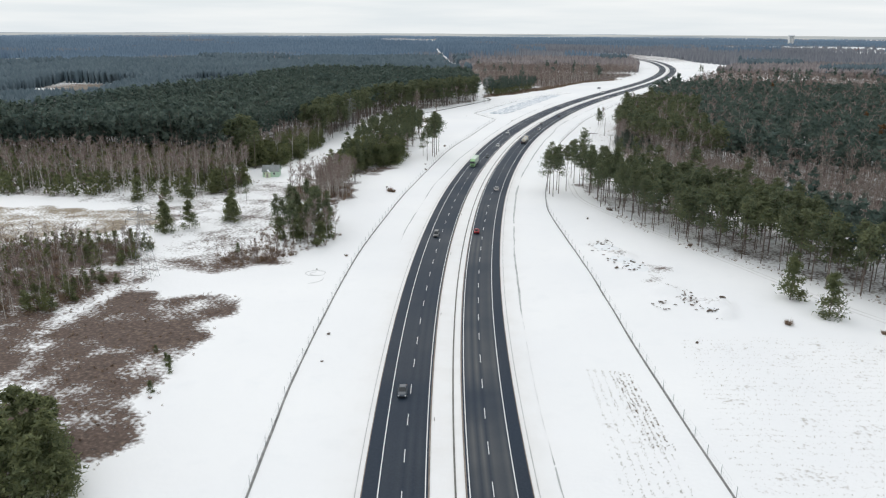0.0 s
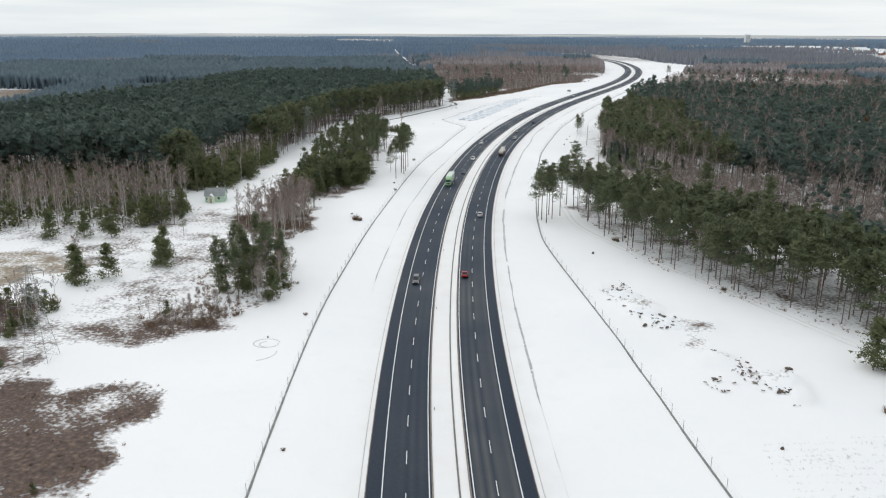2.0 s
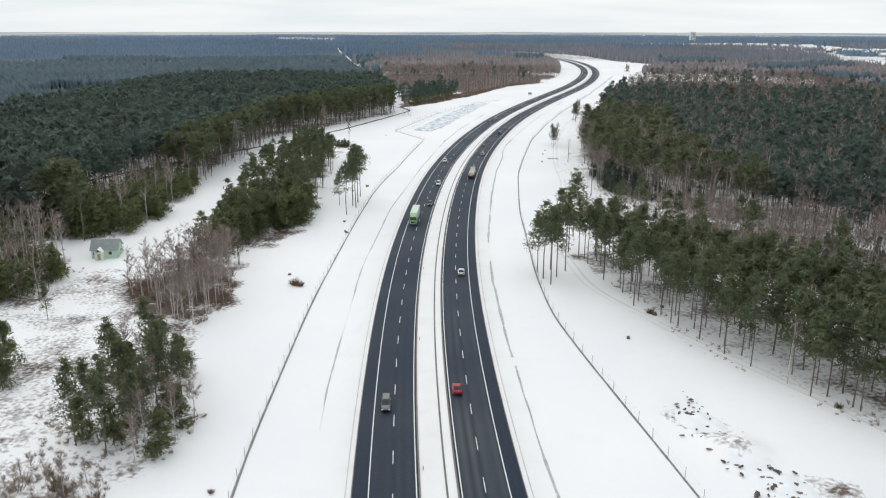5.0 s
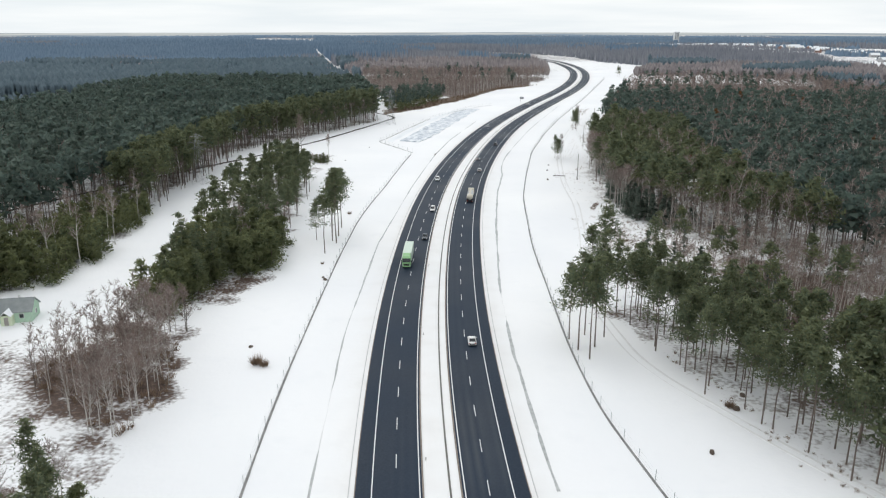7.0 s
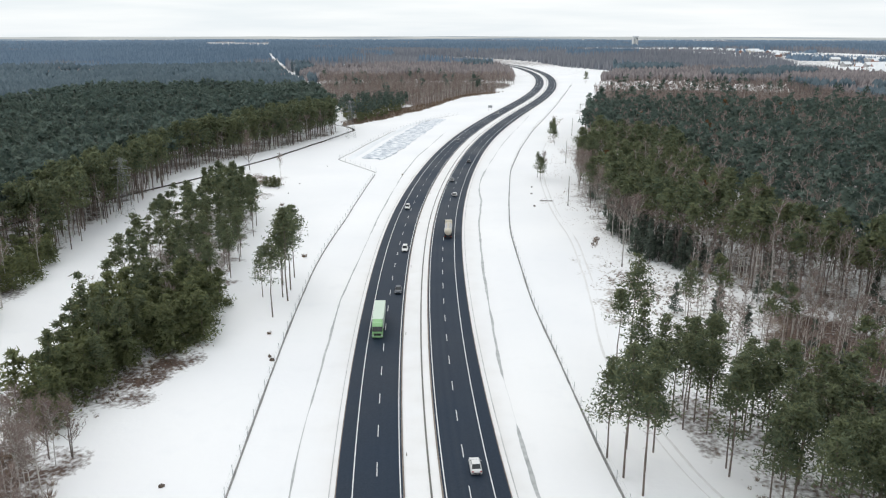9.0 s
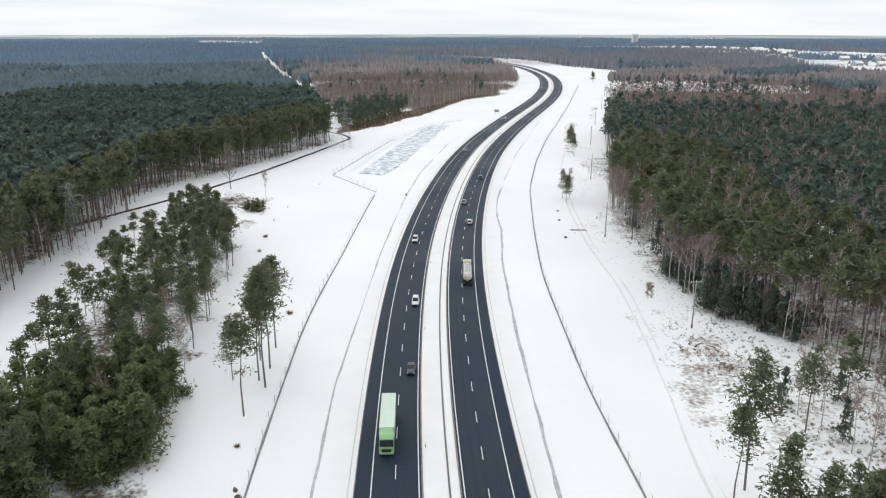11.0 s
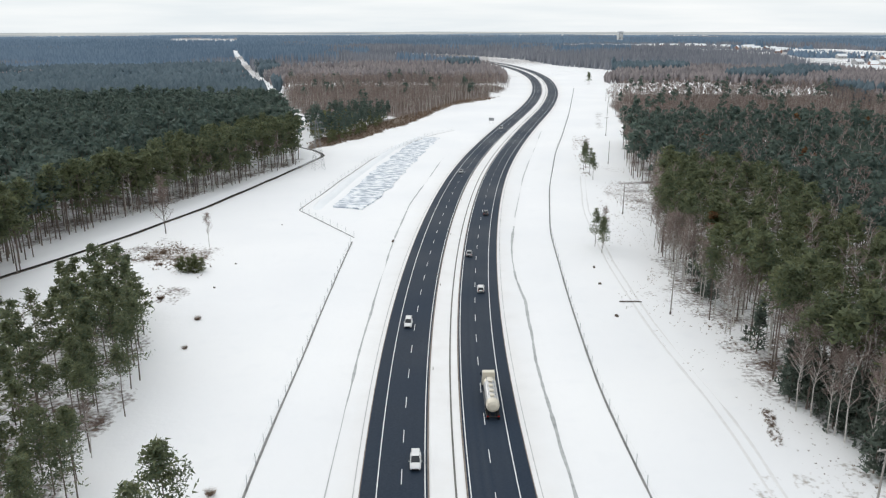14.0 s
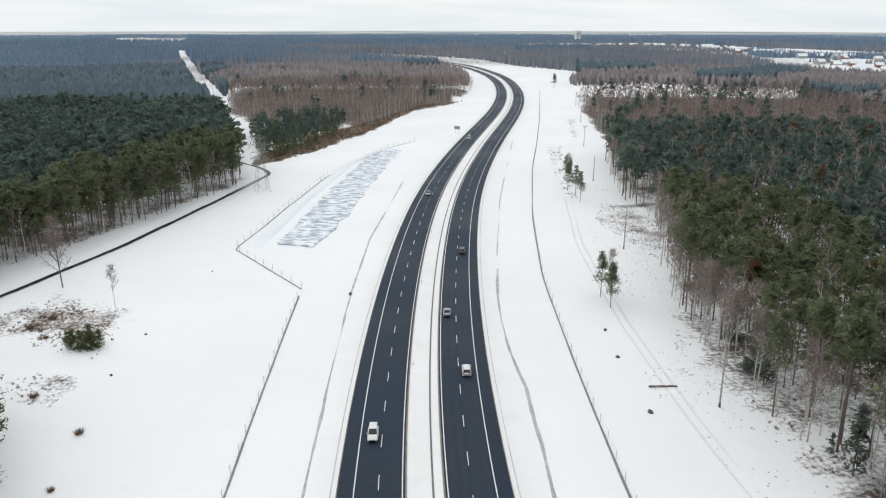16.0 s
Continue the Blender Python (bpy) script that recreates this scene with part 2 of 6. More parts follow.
WOOD_FRONT = scaled([(-15, 366), (-9, 350), (-4, 327), (9, 300), (26, 273), (43, 258), (52, 248), (77, 220), (160, 150), (300, 60), (330, 90), (200, 190), (130, 240), (92, 276), (60, 306), (37, 331), (18, 350), (0, 372), (-8, 384)])
GROVE_GAP = scaled([(-6, 440), (0, 395), (10, 375), (22, 358), (42, 342), (66, 318), (98, 288), (136, 250), (330, 100), (400, 200), (250, 290), (130, 360), (75, 397), (55, 408), (38, 422), (27, 433), (15, 455), (8, 470)])
WOOD_REAR = scaled([(5, 540), (8, 503), (15, 470), (27, 436), (38, 425), (55, 411), (75, 399), (130, 363), (250, 292), (400, 205), (420, 240), (420, 800), (250, 850), (70, 850), (55, 812), (38, 740), (36, 682), (18, 627), (12, 605), (8, 578)])
BIRCH_RIGHT = scaled([(70, 852), (250, 852), (420, 802), (420, 1130), (300, 1180), (150, 1200), (112, 1110), (102, 1047), (84, 950)])
FRONT_LEFT = scaled([(-176, 372), (-166, 388), (-174, 447), (-179, 472), (-202, 472), (-200, 420), (-225, 395), (-290, 380), (-340, 372), (-340, 352), (-262, 362)])
WOOD_LEFT = scaled([(-180, 369), (-168, 388), (-176, 447), (-187, 507), (-189, 560), (-194, 593), (-194, 612), (-188, 634), (-171, 669), (-158, 706), (-146, 732), (-134, 764), (-130, 780), (-150, 850), (-165, 930), (-180, 990),
                    (-430, 990), (-430, 365), (-321, 352), (-262, 366)])
CLUMP_ROAD = scaled([(-136, 360), (-125, 358), (-122, 384), (-111, 400), (-114, 430), (-118, 458), (-123, 505), (-133, 545), (-152, 566), (-162, 528), (-149, 450), (-141, 390)])
CLUMP_FIELD = scaled([(-113, 236), (-93, 235), (-93, 252), (-105, 275), (-121, 285)])
BRUSH_GROVE = scaled([(-137, 314), (-112, 294), (-109, 316), (-117, 338), (-118, 352), (-132, 350), (-146, 330)])
WOOD_MIDDLE = scaled([(-150, 930), (-139, 863), (-122, 834), (-108, 881), (-90, 950), (-100, 985), (-140, 990)])
BIRCH_MIDDLE = scaled([(-160, 990), (-100, 985), (-73, 972), (-32, 1102), (3, 1150), (40, 1274), (20, 1330), (-230, 1330), (-192, 1070)])
BIRCH_WEST = scaled([(-262, 286), (-234, 286), (-214, 296), (-180, 300), (-160, 312), (-172, 345), (-190, 362), (-262, 360), (-330, 345), (-330, 290)])
BRUSH_WEST = scaled([(-170, 193), (-143, 205), (-150, 228), (-184, 226), (-230, 210), (-200, 150), (-151, 156), (-141, 163), (-140, 190)])
HEATH = scaled([(-80, 108), (-81, 117), (-86, 130), (-90, 151), (-96, 185), (-104, 190), (-112, 183), (-121, 180), (-128, 190), (-138, 202), (-165, 196), (-200, 172), (-235, 140), (-200, 70), (-90, 70)])
STRAW_FIELD = scaled([(-250, 268), (-190, 274), (-160, 262), (-168, 245), (-200, 215), (-280, 215), (-300, 250)])
STUBBLE_A = scaled([(-1.8, 159), (5.5, 160), (12, 138), (18, 112), (6, 112)])
STUBBLE_B = scaled([(19.7, 182), (60, 192), (110, 160), (120, 80), (40, 80), (24, 128)])
REEDS = scaled([(-130, 818), (-104, 862), (-75, 942), (-35, 1076), (2, 1128), (14, 1154), (-30, 1116), (-80, 984), (-118, 896), (-138, 842)])
POLE_ROW = scaled([(50, 890), (60, 890), (88, 1010), (78, 1010)])
HEATH_BAND = scaled([(-97, 222), (-104, 207), (-118, 200), (-140, 198), (-150, 212), (-130, 220), (-116, 228), (-104, 232)])
EDGE_FRONT = scaled([(-8, 338), (8, 293), (25, 264), (44, 247), (82, 206), (84, 224), (50, 254), (28, 278), (10, 306), (-4, 347)])
SCRUB_FIELD = scaled([(-110, 208), (-95, 230), (-112, 234), (-127, 224)])
EDGE_LEFT = scaled([(-190, 632), (-171, 668), (-146, 731), (-130, 772), (-138, 782), (-160, 728), (-186, 672), (-202, 640)])
MEADOW = scaled([(-112, 205), (-97, 232), (-112, 290), (-110, 300), (-140, 320), (-150, 345), (-200, 340), (-300, 290), (-190, 276), (-160, 262), (-150, 235), (-135, 205)])
TRACKSIDE = scaled([(-4, 560), (2, 520), (5, 480), (-12, 442), (0, 425), (14, 450), (10, 500), (9, 560), (16, 610), (8, 612)])
EDGE_EAST = scaled([(6, 545), (6, 503), (8, 480), (20, 452), (38, 428), (56, 412), (60, 418), (42, 436), (30, 458), (24, 478), (17, 503), (15, 560), (18, 590), (26, 625), (16, 628), (9, 604), (5, 578)])
STREAM_GRASS = scaled([(-158, 594), (-158, 606), (-150, 614), (-137, 607), (-132, 592), (-145, 590)])
STREAM_MUD = scaled([(-173, 599), (-164, 610), (-160, 618), (-156, 613), (-160, 604), (-158, 584), (-163, 580), (-168, 594)])
FIELD_TUFTS = scaled([(-146, 568), (-140, 573), (-131, 568), (-132, 555), (-141, 560)])
BRAMBLE = scaled([(-150, 345), (-128, 350), (-112, 372), (-106, 398), (-111, 402), (-122, 384), (-132, 362)])
EDGE_NORTH = scaled([(20, 632), (40, 684), (42, 740), (60, 812), (74, 850), (66, 850), (52, 812), (35, 740), (34, 684), (16, 630)])
EDGE_GAP = scaled([(24, 452), (38, 424), (55, 409), (75, 397), (130, 361), (250, 290), (252, 300), (132, 373), (78, 409), (58, 422), (42, 438), (30, 460)])
GAP_OPEN = scaled([(-20, 470), (-10, 385), (6, 368), (20, 376), (28, 415), (24, 448), (10, 478)])
CLEARING = scaled([(-515, 805), (-395, 832), (-410, 930), (-530, 950)])
CLEARING_WEST = scaled([(-580, 600), (-480, 645), (-560, 870), (-690, 880)])
SPOIL = scaled([(-8, 272), (3, 262), (20, 240), (34, 208), (36, 200), (20, 212), (8, 238), (-4, 262)])
SCRUB_RIGHT = scaled([(-4, 470), (8, 440), (6, 425), (-6, 448)])
SCRUB_NOTCH = scaled([(12, 690), (20, 640), (34, 682), (36, 715), (24, 720)])
SCRUB_LEFT = scaled([(-160, 632), (-130, 612), (-131, 578), (-150, 588)])


def in_any(polys, x, y):
    r = np.zeros(np.shape(x), bool)
    for p in polys:
        r |= inside(p, x, y)
    return r


# ---------------------------------------------------------------- meshes


def mesh_of(name, verts, faces, mats, slots=None, smooth=False, normals=None):
    """A mesh from arrays of places and of equal-sided faces."""
    v, f = np.asarray(verts, np.float32), np.asarray(faces, np.int32)
    me = bpy.data.meshes.new(name)
    me.vertices.add(len(v))
    me.vertices.foreach_set("co", v.ravel())
    me.loops.add(f.size)
    me.loops.foreach_set("vertex_index", f.ravel())
    me.polygons.add(len(f))
    me.polygons.foreach_set("loop_start", np.arange(0, f.size, f.shape[1], dtype=np.int32))
    for m in mats:
        me.materials.append(m)
    if slots is not None:
        me.polygons.foreach_set("material_index", np.asarray(slots, np.int32))
    me.polygons.foreach_set("use_smooth", np.full(len(f), smooth))
    me.update(calc_edges=True)
    if normals is not None:
        me.polygons.foreach_set("use_smooth", np.full(len(f), True) if slots is None else np.asarray(slots) > 0)
        me.normals_split_custom_set_from_vertices(np.asarray(normals, np.float32))
    return me


def under(name, me, parent, label=""):
    ob = new(name, me)
    ob.parent = parent
    return tagged(ob, label)


def part(name, bm, material, parent, label=""):
    me = bpy.data.meshes.new(name)
    bmesh.ops.recalc_face_normals(bm, faces=bm.faces)
    bm.to_mesh(me)
    bm.free()
    me.materials.append(material)
    return under(name, me, parent, label)


def point_attr(me, name, values):
    a = me.attributes.new(name, "FLOAT", "POINT")
    a.data.foreach_set("value", np.asarray(values, np.float32).ravel())


def ribbon(name, q, left, right, top, deep, mat, tracks=None):
    """A slab along a run between two offsets, with real sides; tracks: offsets worn lighter by wheels."""
    cols = np.linspace(left, right, 14 if tracks else 2)
    rows = [offset_line(q, c) for c in cols]
    n, w = len(q), len(cols)
    pts = np.zeros((n, w + 2, 3))
    for i, r in enumerate(rows):
        pts[:, i + 1, :2], pts[:, i + 1, 2] = r, top
    pts[:, 0, :2], pts[:, 0, 2] = rows[0], top - deep
    pts[:, -1, :2], pts[:, -1, 2] = rows[-1], top - deep
    idx = np.arange(n * (w + 2)).reshape(n, w + 2)
    f = np.stack([idx[:-1, :-1], idx[:-1, 1:], idx[1:, 1:], idx[1:, :-1]], -1).reshape(-1, 4)
    me = mesh_of(name, pts.reshape(-1, 3), f, [mat])
    if tracks:
        c = np.concatenate([[left], cols, [right]])
        v = np.max([np.exp(-((c - t) / 0.55) ** 2) for t in tracks], axis=0)
        fade = np.clip((330 - q[:, 1]) / 150, 0.12, 1)
        point_attr(me, "track", (fade[:, None] * v[None, :]).ravel())
    return me


# ---------------------------------------------------------------- ground
def spaced(lo, hi, core0, core1, step, grow):
    mid = list(np.arange(core0, core1, step))
    up, s = [core1], step
    while up[-1] < hi:
        s *= grow
        up.append(up[-1] + s)
    dn, s = [core0 - step], step
    while dn[-1] > lo:
        s *= grow
        dn.append(dn[-1] - s)
    return np.array(dn[::-1] + mid + up)


NOISE_GRIDS = {}


def value_noise(x, y, scale, seed):
    """Smooth noise from 0 to 1 on a grid of the given size in metres."""
    if seed not in NOISE_GRIDS:
        NOISE_GRIDS[seed] = np.random.RandomState(seed).rand(256, 256)
    g = NOISE_GRIDS[seed]
    u, v = np.asarray(x) / scale, np.asarray(y) / scale
    i, j = np.floor(u).astype(int), np.floor(v).astype(int)
    a, b = u - i, v - j
    a, b = a * a * (3 - 2 * a), b * b * (3 - 2 * b)
    p = lambda k, l: g[k % 256, l % 256]
    return (p(i, j) * (1 - a) + p(i + 1, j) * a) * (1 - b) + (p(i, j + 1) * (1 - a) + p(i + 1, j + 1) * a) * b


def rise(x, y):
    """The land far ahead climbs gently towards the skyline."""
    d = np.hypot(x, y)
    hill = 10 * np.exp(-((x - 620) / 420) ** 2 - ((y - 2200) / 420) ** 2)
    return hill + np.clip((d - 2600) / 2300, 0, 1) ** 1.5 * 5 * (0.5 + value_noise(x, y, 700, 5))


def land(x, y):
    """The height of the snow, before ditches are cut into it."""
    x, y = np.asarray(x, float), np.asarray(y, float)
    z = rise(x, y) + (value_noise(x, y, 14, 1) - 0.5) * 0.3 + (value_noise(x, y, 45, 2) - 0.5) * 0.5
    d = np.abs(x - np.interp(y, ROAD[:, 1], ROAD[:, 0]))
    return np.where(d < 17, -0.04, np.where(d < 24, z * (d - 17) / 7 - 0.04, z))


def build_ground():
    xs = spaced(-4900, 4900, -215, 125, 2.2, 1.09)
    ys = spaced(-1200, 4950, 70, 760, 2.2, 1.055)
    X, Y = np.meshgrid(xs, ys)
    x, y = X.ravel(), Y.ravel()
    z = land(x, y)
    heath, straw = np.zeros(len(x)), np.zeros(len(x))
    near = (x > -650) & (x < 400) & (y > 0) & (y < 1300)
    nx, ny = x[near], y[near]
    jx, jy = nx + (value_noise(nx, ny, 7, 7) - 0.5) * 9, ny + (value_noise(nx, ny, 7, 8) - 0.5) * 9

    def put(arr, poly, v):
        sub = arr[near]
        sub[inside(poly, jx, jy)] = v
        arr[near] = sub

    for p in (WOOD_FRONT, WOOD_REAR, WOOD_LEFT, CLUMP_ROAD, CLUMP_FIELD, BIRCH_RIGHT, WOOD_MIDDLE, BIRCH_MIDDLE):
        put(heath, p, 0.46)
    put(heath, CLEARING, 0.70)
    put(straw, CLEARING, 0.35)
    put(heath, CLEARING_WEST, 0.74)
    put(straw, CLEARING_WEST, 0.5)
    put(heath, BIRCH_WEST, 0.58)
    put(heath, BIRCH_RIGHT, 0.66)
    put(heath, BIRCH_MIDDLE, 0.66)
    put(heath, POLE_ROW, 0.44)
    for p in (GROVE_GAP, SCRUB_RIGHT, SCRUB_NOTCH):
        put(heath, p, 0.45)
    put(heath, SCRUB_LEFT, 0.34)
    put(heath, GROVE_GAP, 0.60)
    put(heath, GAP_OPEN, 0.38)
    put(straw, GAP_OPEN, 0.55)
    put(heath, MEADOW, 0.41)
    put(heath, EDGE_FRONT, 0.30)
    put(straw, EDGE_FRONT, 0.6)
    put(heath, TRACKSIDE, 0.42)
    put(heath, BRUSH_GROVE, 0.62)
    put(heath, BRAMBLE, 0.52)
    put(heath, STREAM_GRASS, 0.50)
    put(straw, STREAM_GRASS, 0.35)
    put(heath, STREAM_MUD, 0.52)
    put(heath, FIELD_TUFTS, 0.36)
    put(heath, BRUSH_WEST, 0.62)
    put(heath, HEATH_BAND, 0.52)
    put(heath, STRAW_FIELD, 0.53)
    put(straw, STRAW_FIELD, 1.0)
    put(heath, HEATH, 0.62)
    # cut fields: thin stubble in rows a few metres apart
    put(heath, STUBBLE_A, 0.30)
    put(heath, STUBBLE_B, 0.30)
    put(straw, STUBBLE_A, 0.7)
    put(straw, STUBBLE_B, 0.8)
    put(heath, REEDS, 0.75)
    put(straw, REEDS, 0.35)
    put(heath, SPOIL, 0.46)
    # far fields of dead growth show through the snow in patches
    far = ~near
    heath[far] = 0.25 + 0.35 * value_noise(x[far], y[far], 160, 12)
    for q, deep, wide in ((DITCH_RIGHT, 0.35, 2.0), (DITCH_LEFT, 0.25, 2.0), (STREAM, 0.9, 2.6)):
        d = away(q, nx, ny)
        sub = z[near]
        sub -= deep * np.exp(-(d / wide) ** 2)
        z[near] = sub
    for q in (PATH, PATH_SIDE):
        d = away(q, nx, ny)
        sub = heath[near]
        sub = np.where(d < 1.4, np.minimum(sub, 0.24 + 0.2 * value_noise(nx, ny, 3, 9)), sub)
        heath[near] = sub
    # the spoil heaps
    sub = z[near]
    lump = inside(SPOIL, jx, jy) * np.clip(value_noise(nx, ny, 6, 21) - 0.45, 0, 1) * 4.0
    z[near] = sub + lump
    sel = heath > 0.3
    heath[sel & near] += (value_noise(x, y, 9, 51)[sel & near] - 0.5) * 0.22
    sel = near & inside(HEATH, x, y)
    heath[sel] += (value_noise(x, y, 5, 52)[sel] - 0.5) * 0.3 + (value_noise(x, y, 22, 53)[sel] - 0.5) * 0.25
    # the growth thins out towards its edges
    for arr in (heath, straw):
        g = arr.reshape(X.shape)
        for _ in range(2):
            g[1:-1, 1:-1] = (g[1:-1, 1:-1] * 2 + g[:-2, 1:-1] + g[2:, 1:-1] + g[1:-1, :-2] + g[1:-1, 2:]) / 6
    idx = np.arange(len(x)).reshape(X.shape)
    f = np.stack([idx[:-1, :-1], idx[:-1, 1:], idx[1:, 1:], idx[1:, :-1]], -1).reshape(-1, 4)
    me = mesh_of("ground", np.stack([x, y, z], 1), f, [GROUND], smooth=True)
    point_attr(me, "heath", heath)
    point_attr(me, "straw", straw)
    side = np.abs(x - np.interp(y, ROAD[:, 1], ROAD[:, 0]))
    point_attr(me, "dirt", np.where(side < 13, 0.34, 0.5 * np.exp(-np.maximum(side - 13, 0) / 3.5)))
    tagged(new("ground", me), "snow-covered flat land with brown heath and dead grass", "ground", kind="structure")


build_ground()

# ---------------------------------------------------------------- the motorway
road_run = ROAD[(ROAD[:, 1] > -150)]
IN_A, OUT_A = -3.0, -13.0   # the carriageway towards the viewer
IN_B, OUT_B = 3.0, 12.9     # the carriageway away from the viewer
road_a = tagged(new("road_1", ribbon("road_1", road_run, OUT_A, IN_A, 0.10, 0.3, ASPHALT_A, (-9.6, -7.9, -6.0, -4.3))), "damp dark asphalt carriageway with two lanes", "road", kind="structure")
road_b = tagged(new("road_2", ribbon("road_2", road_run, IN_B, OUT_B, 0.10, 0.3, ASPHALT_B, (4.3, 6.0, 7.9, 9.6))), "dark asphalt carriageway with pale salt-dried wheel tracks", "road", kind="structure")
for road, inner, outer, s in ((road_a, IN_A, OUT_A, -1), (road_b, IN_B, OUT_B, 1)):
    for lo, hi in ((inner + s * 0.29, inner + s * 0.46), (inner + s * 7.47, inner + s * 7.64)):
        under("edge_line", ribbon("edge_line", road_run, min(lo, hi), max(lo, hi), 0.115, 0.012, PAINT), road, "white painted edge line")
    for lo, hi in ((inner - s * 0.26, inner), (outer, outer + s * 0.16)):
        under("gritty_verge", ribbon("gritty_verge", road_run, min(lo, hi), max(lo, hi), 0.07, 0.2, GRIT), road, "brown grit strip beside the asphalt")
    ridge = (outer + s * 0.95, outer + s * 1.07)
    under("plough_line", ribbon("plough_line", road_run, min(ridge), max(ridge), 0.03, 0.2, SNOW_CUT), road, "grey cut edge left by the snow plough")
    # lane dashes, four metres long in every twelve
    mid = offset_line(road_run, inner + s * 3.95)
    along = np.concatenate([[0], np.cumsum(np.hypot(*np.diff(mid, axis=0).T))])
    bm = bmesh.new()
    bmesh.ops.create_cube(bm, size=1.0, matrix=Matrix.Diagonal((0.13, 4.0, 0.012, 1)))
    dash_mesh = bpy.data.meshes.new("lane_dash")
    bm.to_mesh(dash_mesh)
    bm.free()
    dash_mesh.materials.append(PAINT)
    for d in np.arange(4.0, along[-1] - 500, 12.0):
        a = np.array([np.interp(d, along, mid[:, i]) for i in (0, 1)])
        b = np.array([np.interp(d + 2, along, mid[:, i]) for i in (0, 1)])
        ob = under("lane_dash", dash_mesh, road)
        ob.matrix_basis = pose(a[0], a[1], 0.112, 0, 0, math.degrees(math.atan2(b[1] - a[1], b[0] - a[0])) - 90)
drain = tagged(new("median_drain", ribbon("median_drain", road_run, 1.05, 1.35, 0.02, 0.2, DRAIN)), "dark concrete drain running along the snowy median", "drain", kind="structure")

# ---------------------------------------------------------------- trees


def loose_tris(rng, centres, size, flat=1.0, slim=True):
    """Small triangles turned every way, one round each place: tufts of needles."""
    n = len(centres)
    a = rng.normal(size=(n, 3))
    a[:, 2] *= flat
    a /= np.linalg.norm(a, axis=1)[:, None]
    b = rng.normal(size=(n, 3))
    b -= (b * a).sum(1)[:, None] * a
    b /= np.linalg.norm(b, axis=1)[:, None]
    s = (size * rng.uniform(0.6, 1.3, n))[:, None]
    tip, wide = (1.5, 0.36) if slim else (1.25, 0.58)
    v = np.stack([centres + a * s * tip, centres - a * s * 0.5 + b * s * wide, centres - a * s * 0.5 - b * s * wide], 1).reshape(-1, 3)
    return v, np.arange(3 * n).reshape(-1, 3)


def rounded(rng, leaf):
    """A crown's tufts with normals that swell outwards, so that it shades as one soft body: places, faces, normals."""
    v, f = leaf
    mid = v.reshape(-1, 3, 3).mean(1)
    lo, hi = np.percentile(mid[:, 2], 4), np.percentile(mid[:, 2], 97)
    reach = np.percentile(np.hypot(mid[:, 0], mid[:, 1]), 90) + 0.1
    n = np.stack([mid[:, 0] / reach, mid[:, 1] / reach, 0.25 + 1.1 * (mid[:, 2] - (lo + hi) / 2) / (hi - lo)], 1)
    n += rng.normal(size=n.shape) * 0.28
    n /= np.linalg.norm(n, axis=1)[:, None]
    t = v.reshape(-1, 3, 3)
    back = (np.cross(t[:, 1] - t[:, 0], t[:, 2] - t[:, 0]) * n).sum(1) < 0
    f = f.copy()
    f[back] = f[back][:, ::-1]
    return v, f, np.repeat(n, 3, axis=0)


def limb(p, q, r0, r1, sides):
    """A tapered stick as triangles."""
    p, q = np.array(p, float), np.array(q, float)
    d = q - p
    d /= np.linalg.norm(d) + 1e-9
    u = np.cross(d, (0.3, 1, 0.2))
    u /= np.linalg.norm(u)
    w = np.cross(d, u)
    a = np.arange(sides) * 2 * np.pi / sides
    ring = np.cos(a)[:, None] * u + np.sin(a)[:, None] * w
    v = np.concatenate([p + ring * r0, q + ring * r1])
    f = []
    for i in range(sides):
        j = (i + 1) % sides
        f += [(i, j, sides + j), (i, sides + j, sides + i)]
    return v, np.array(f)


def joined(pieces):
    vs, fs, n = [], [], 0
    for v, f in pieces:
        vs.append(v)
        fs.append(f + n)
        n += len(v)
    return np.concatenate(vs), np.concatenate(fs)


def trunk_of(rng, h, r, sides, cuts=3, lean=0.02):
    pts = [np.array([0, 0, -0.3])]
    for i in range(1, cuts + 1):
        t = i / cuts
        pts.append(np.array([rng.normal() * lean * h * t, rng.normal() * lean * h * t, h * t]))
    rad = [r * (1 - 0.85 * i / cuts) for i in range(cuts + 1)]
    return [limb(pts[i], pts[i + 1], rad[i], rad[i + 1], sides) for i in range(cuts)], pts


def along_trunk(pts, h, z):
    zs = [p[2] for p in pts]
    return np.array([np.interp(z, zs, [p[i] for p in pts]) for i in (0, 1)] + [z])


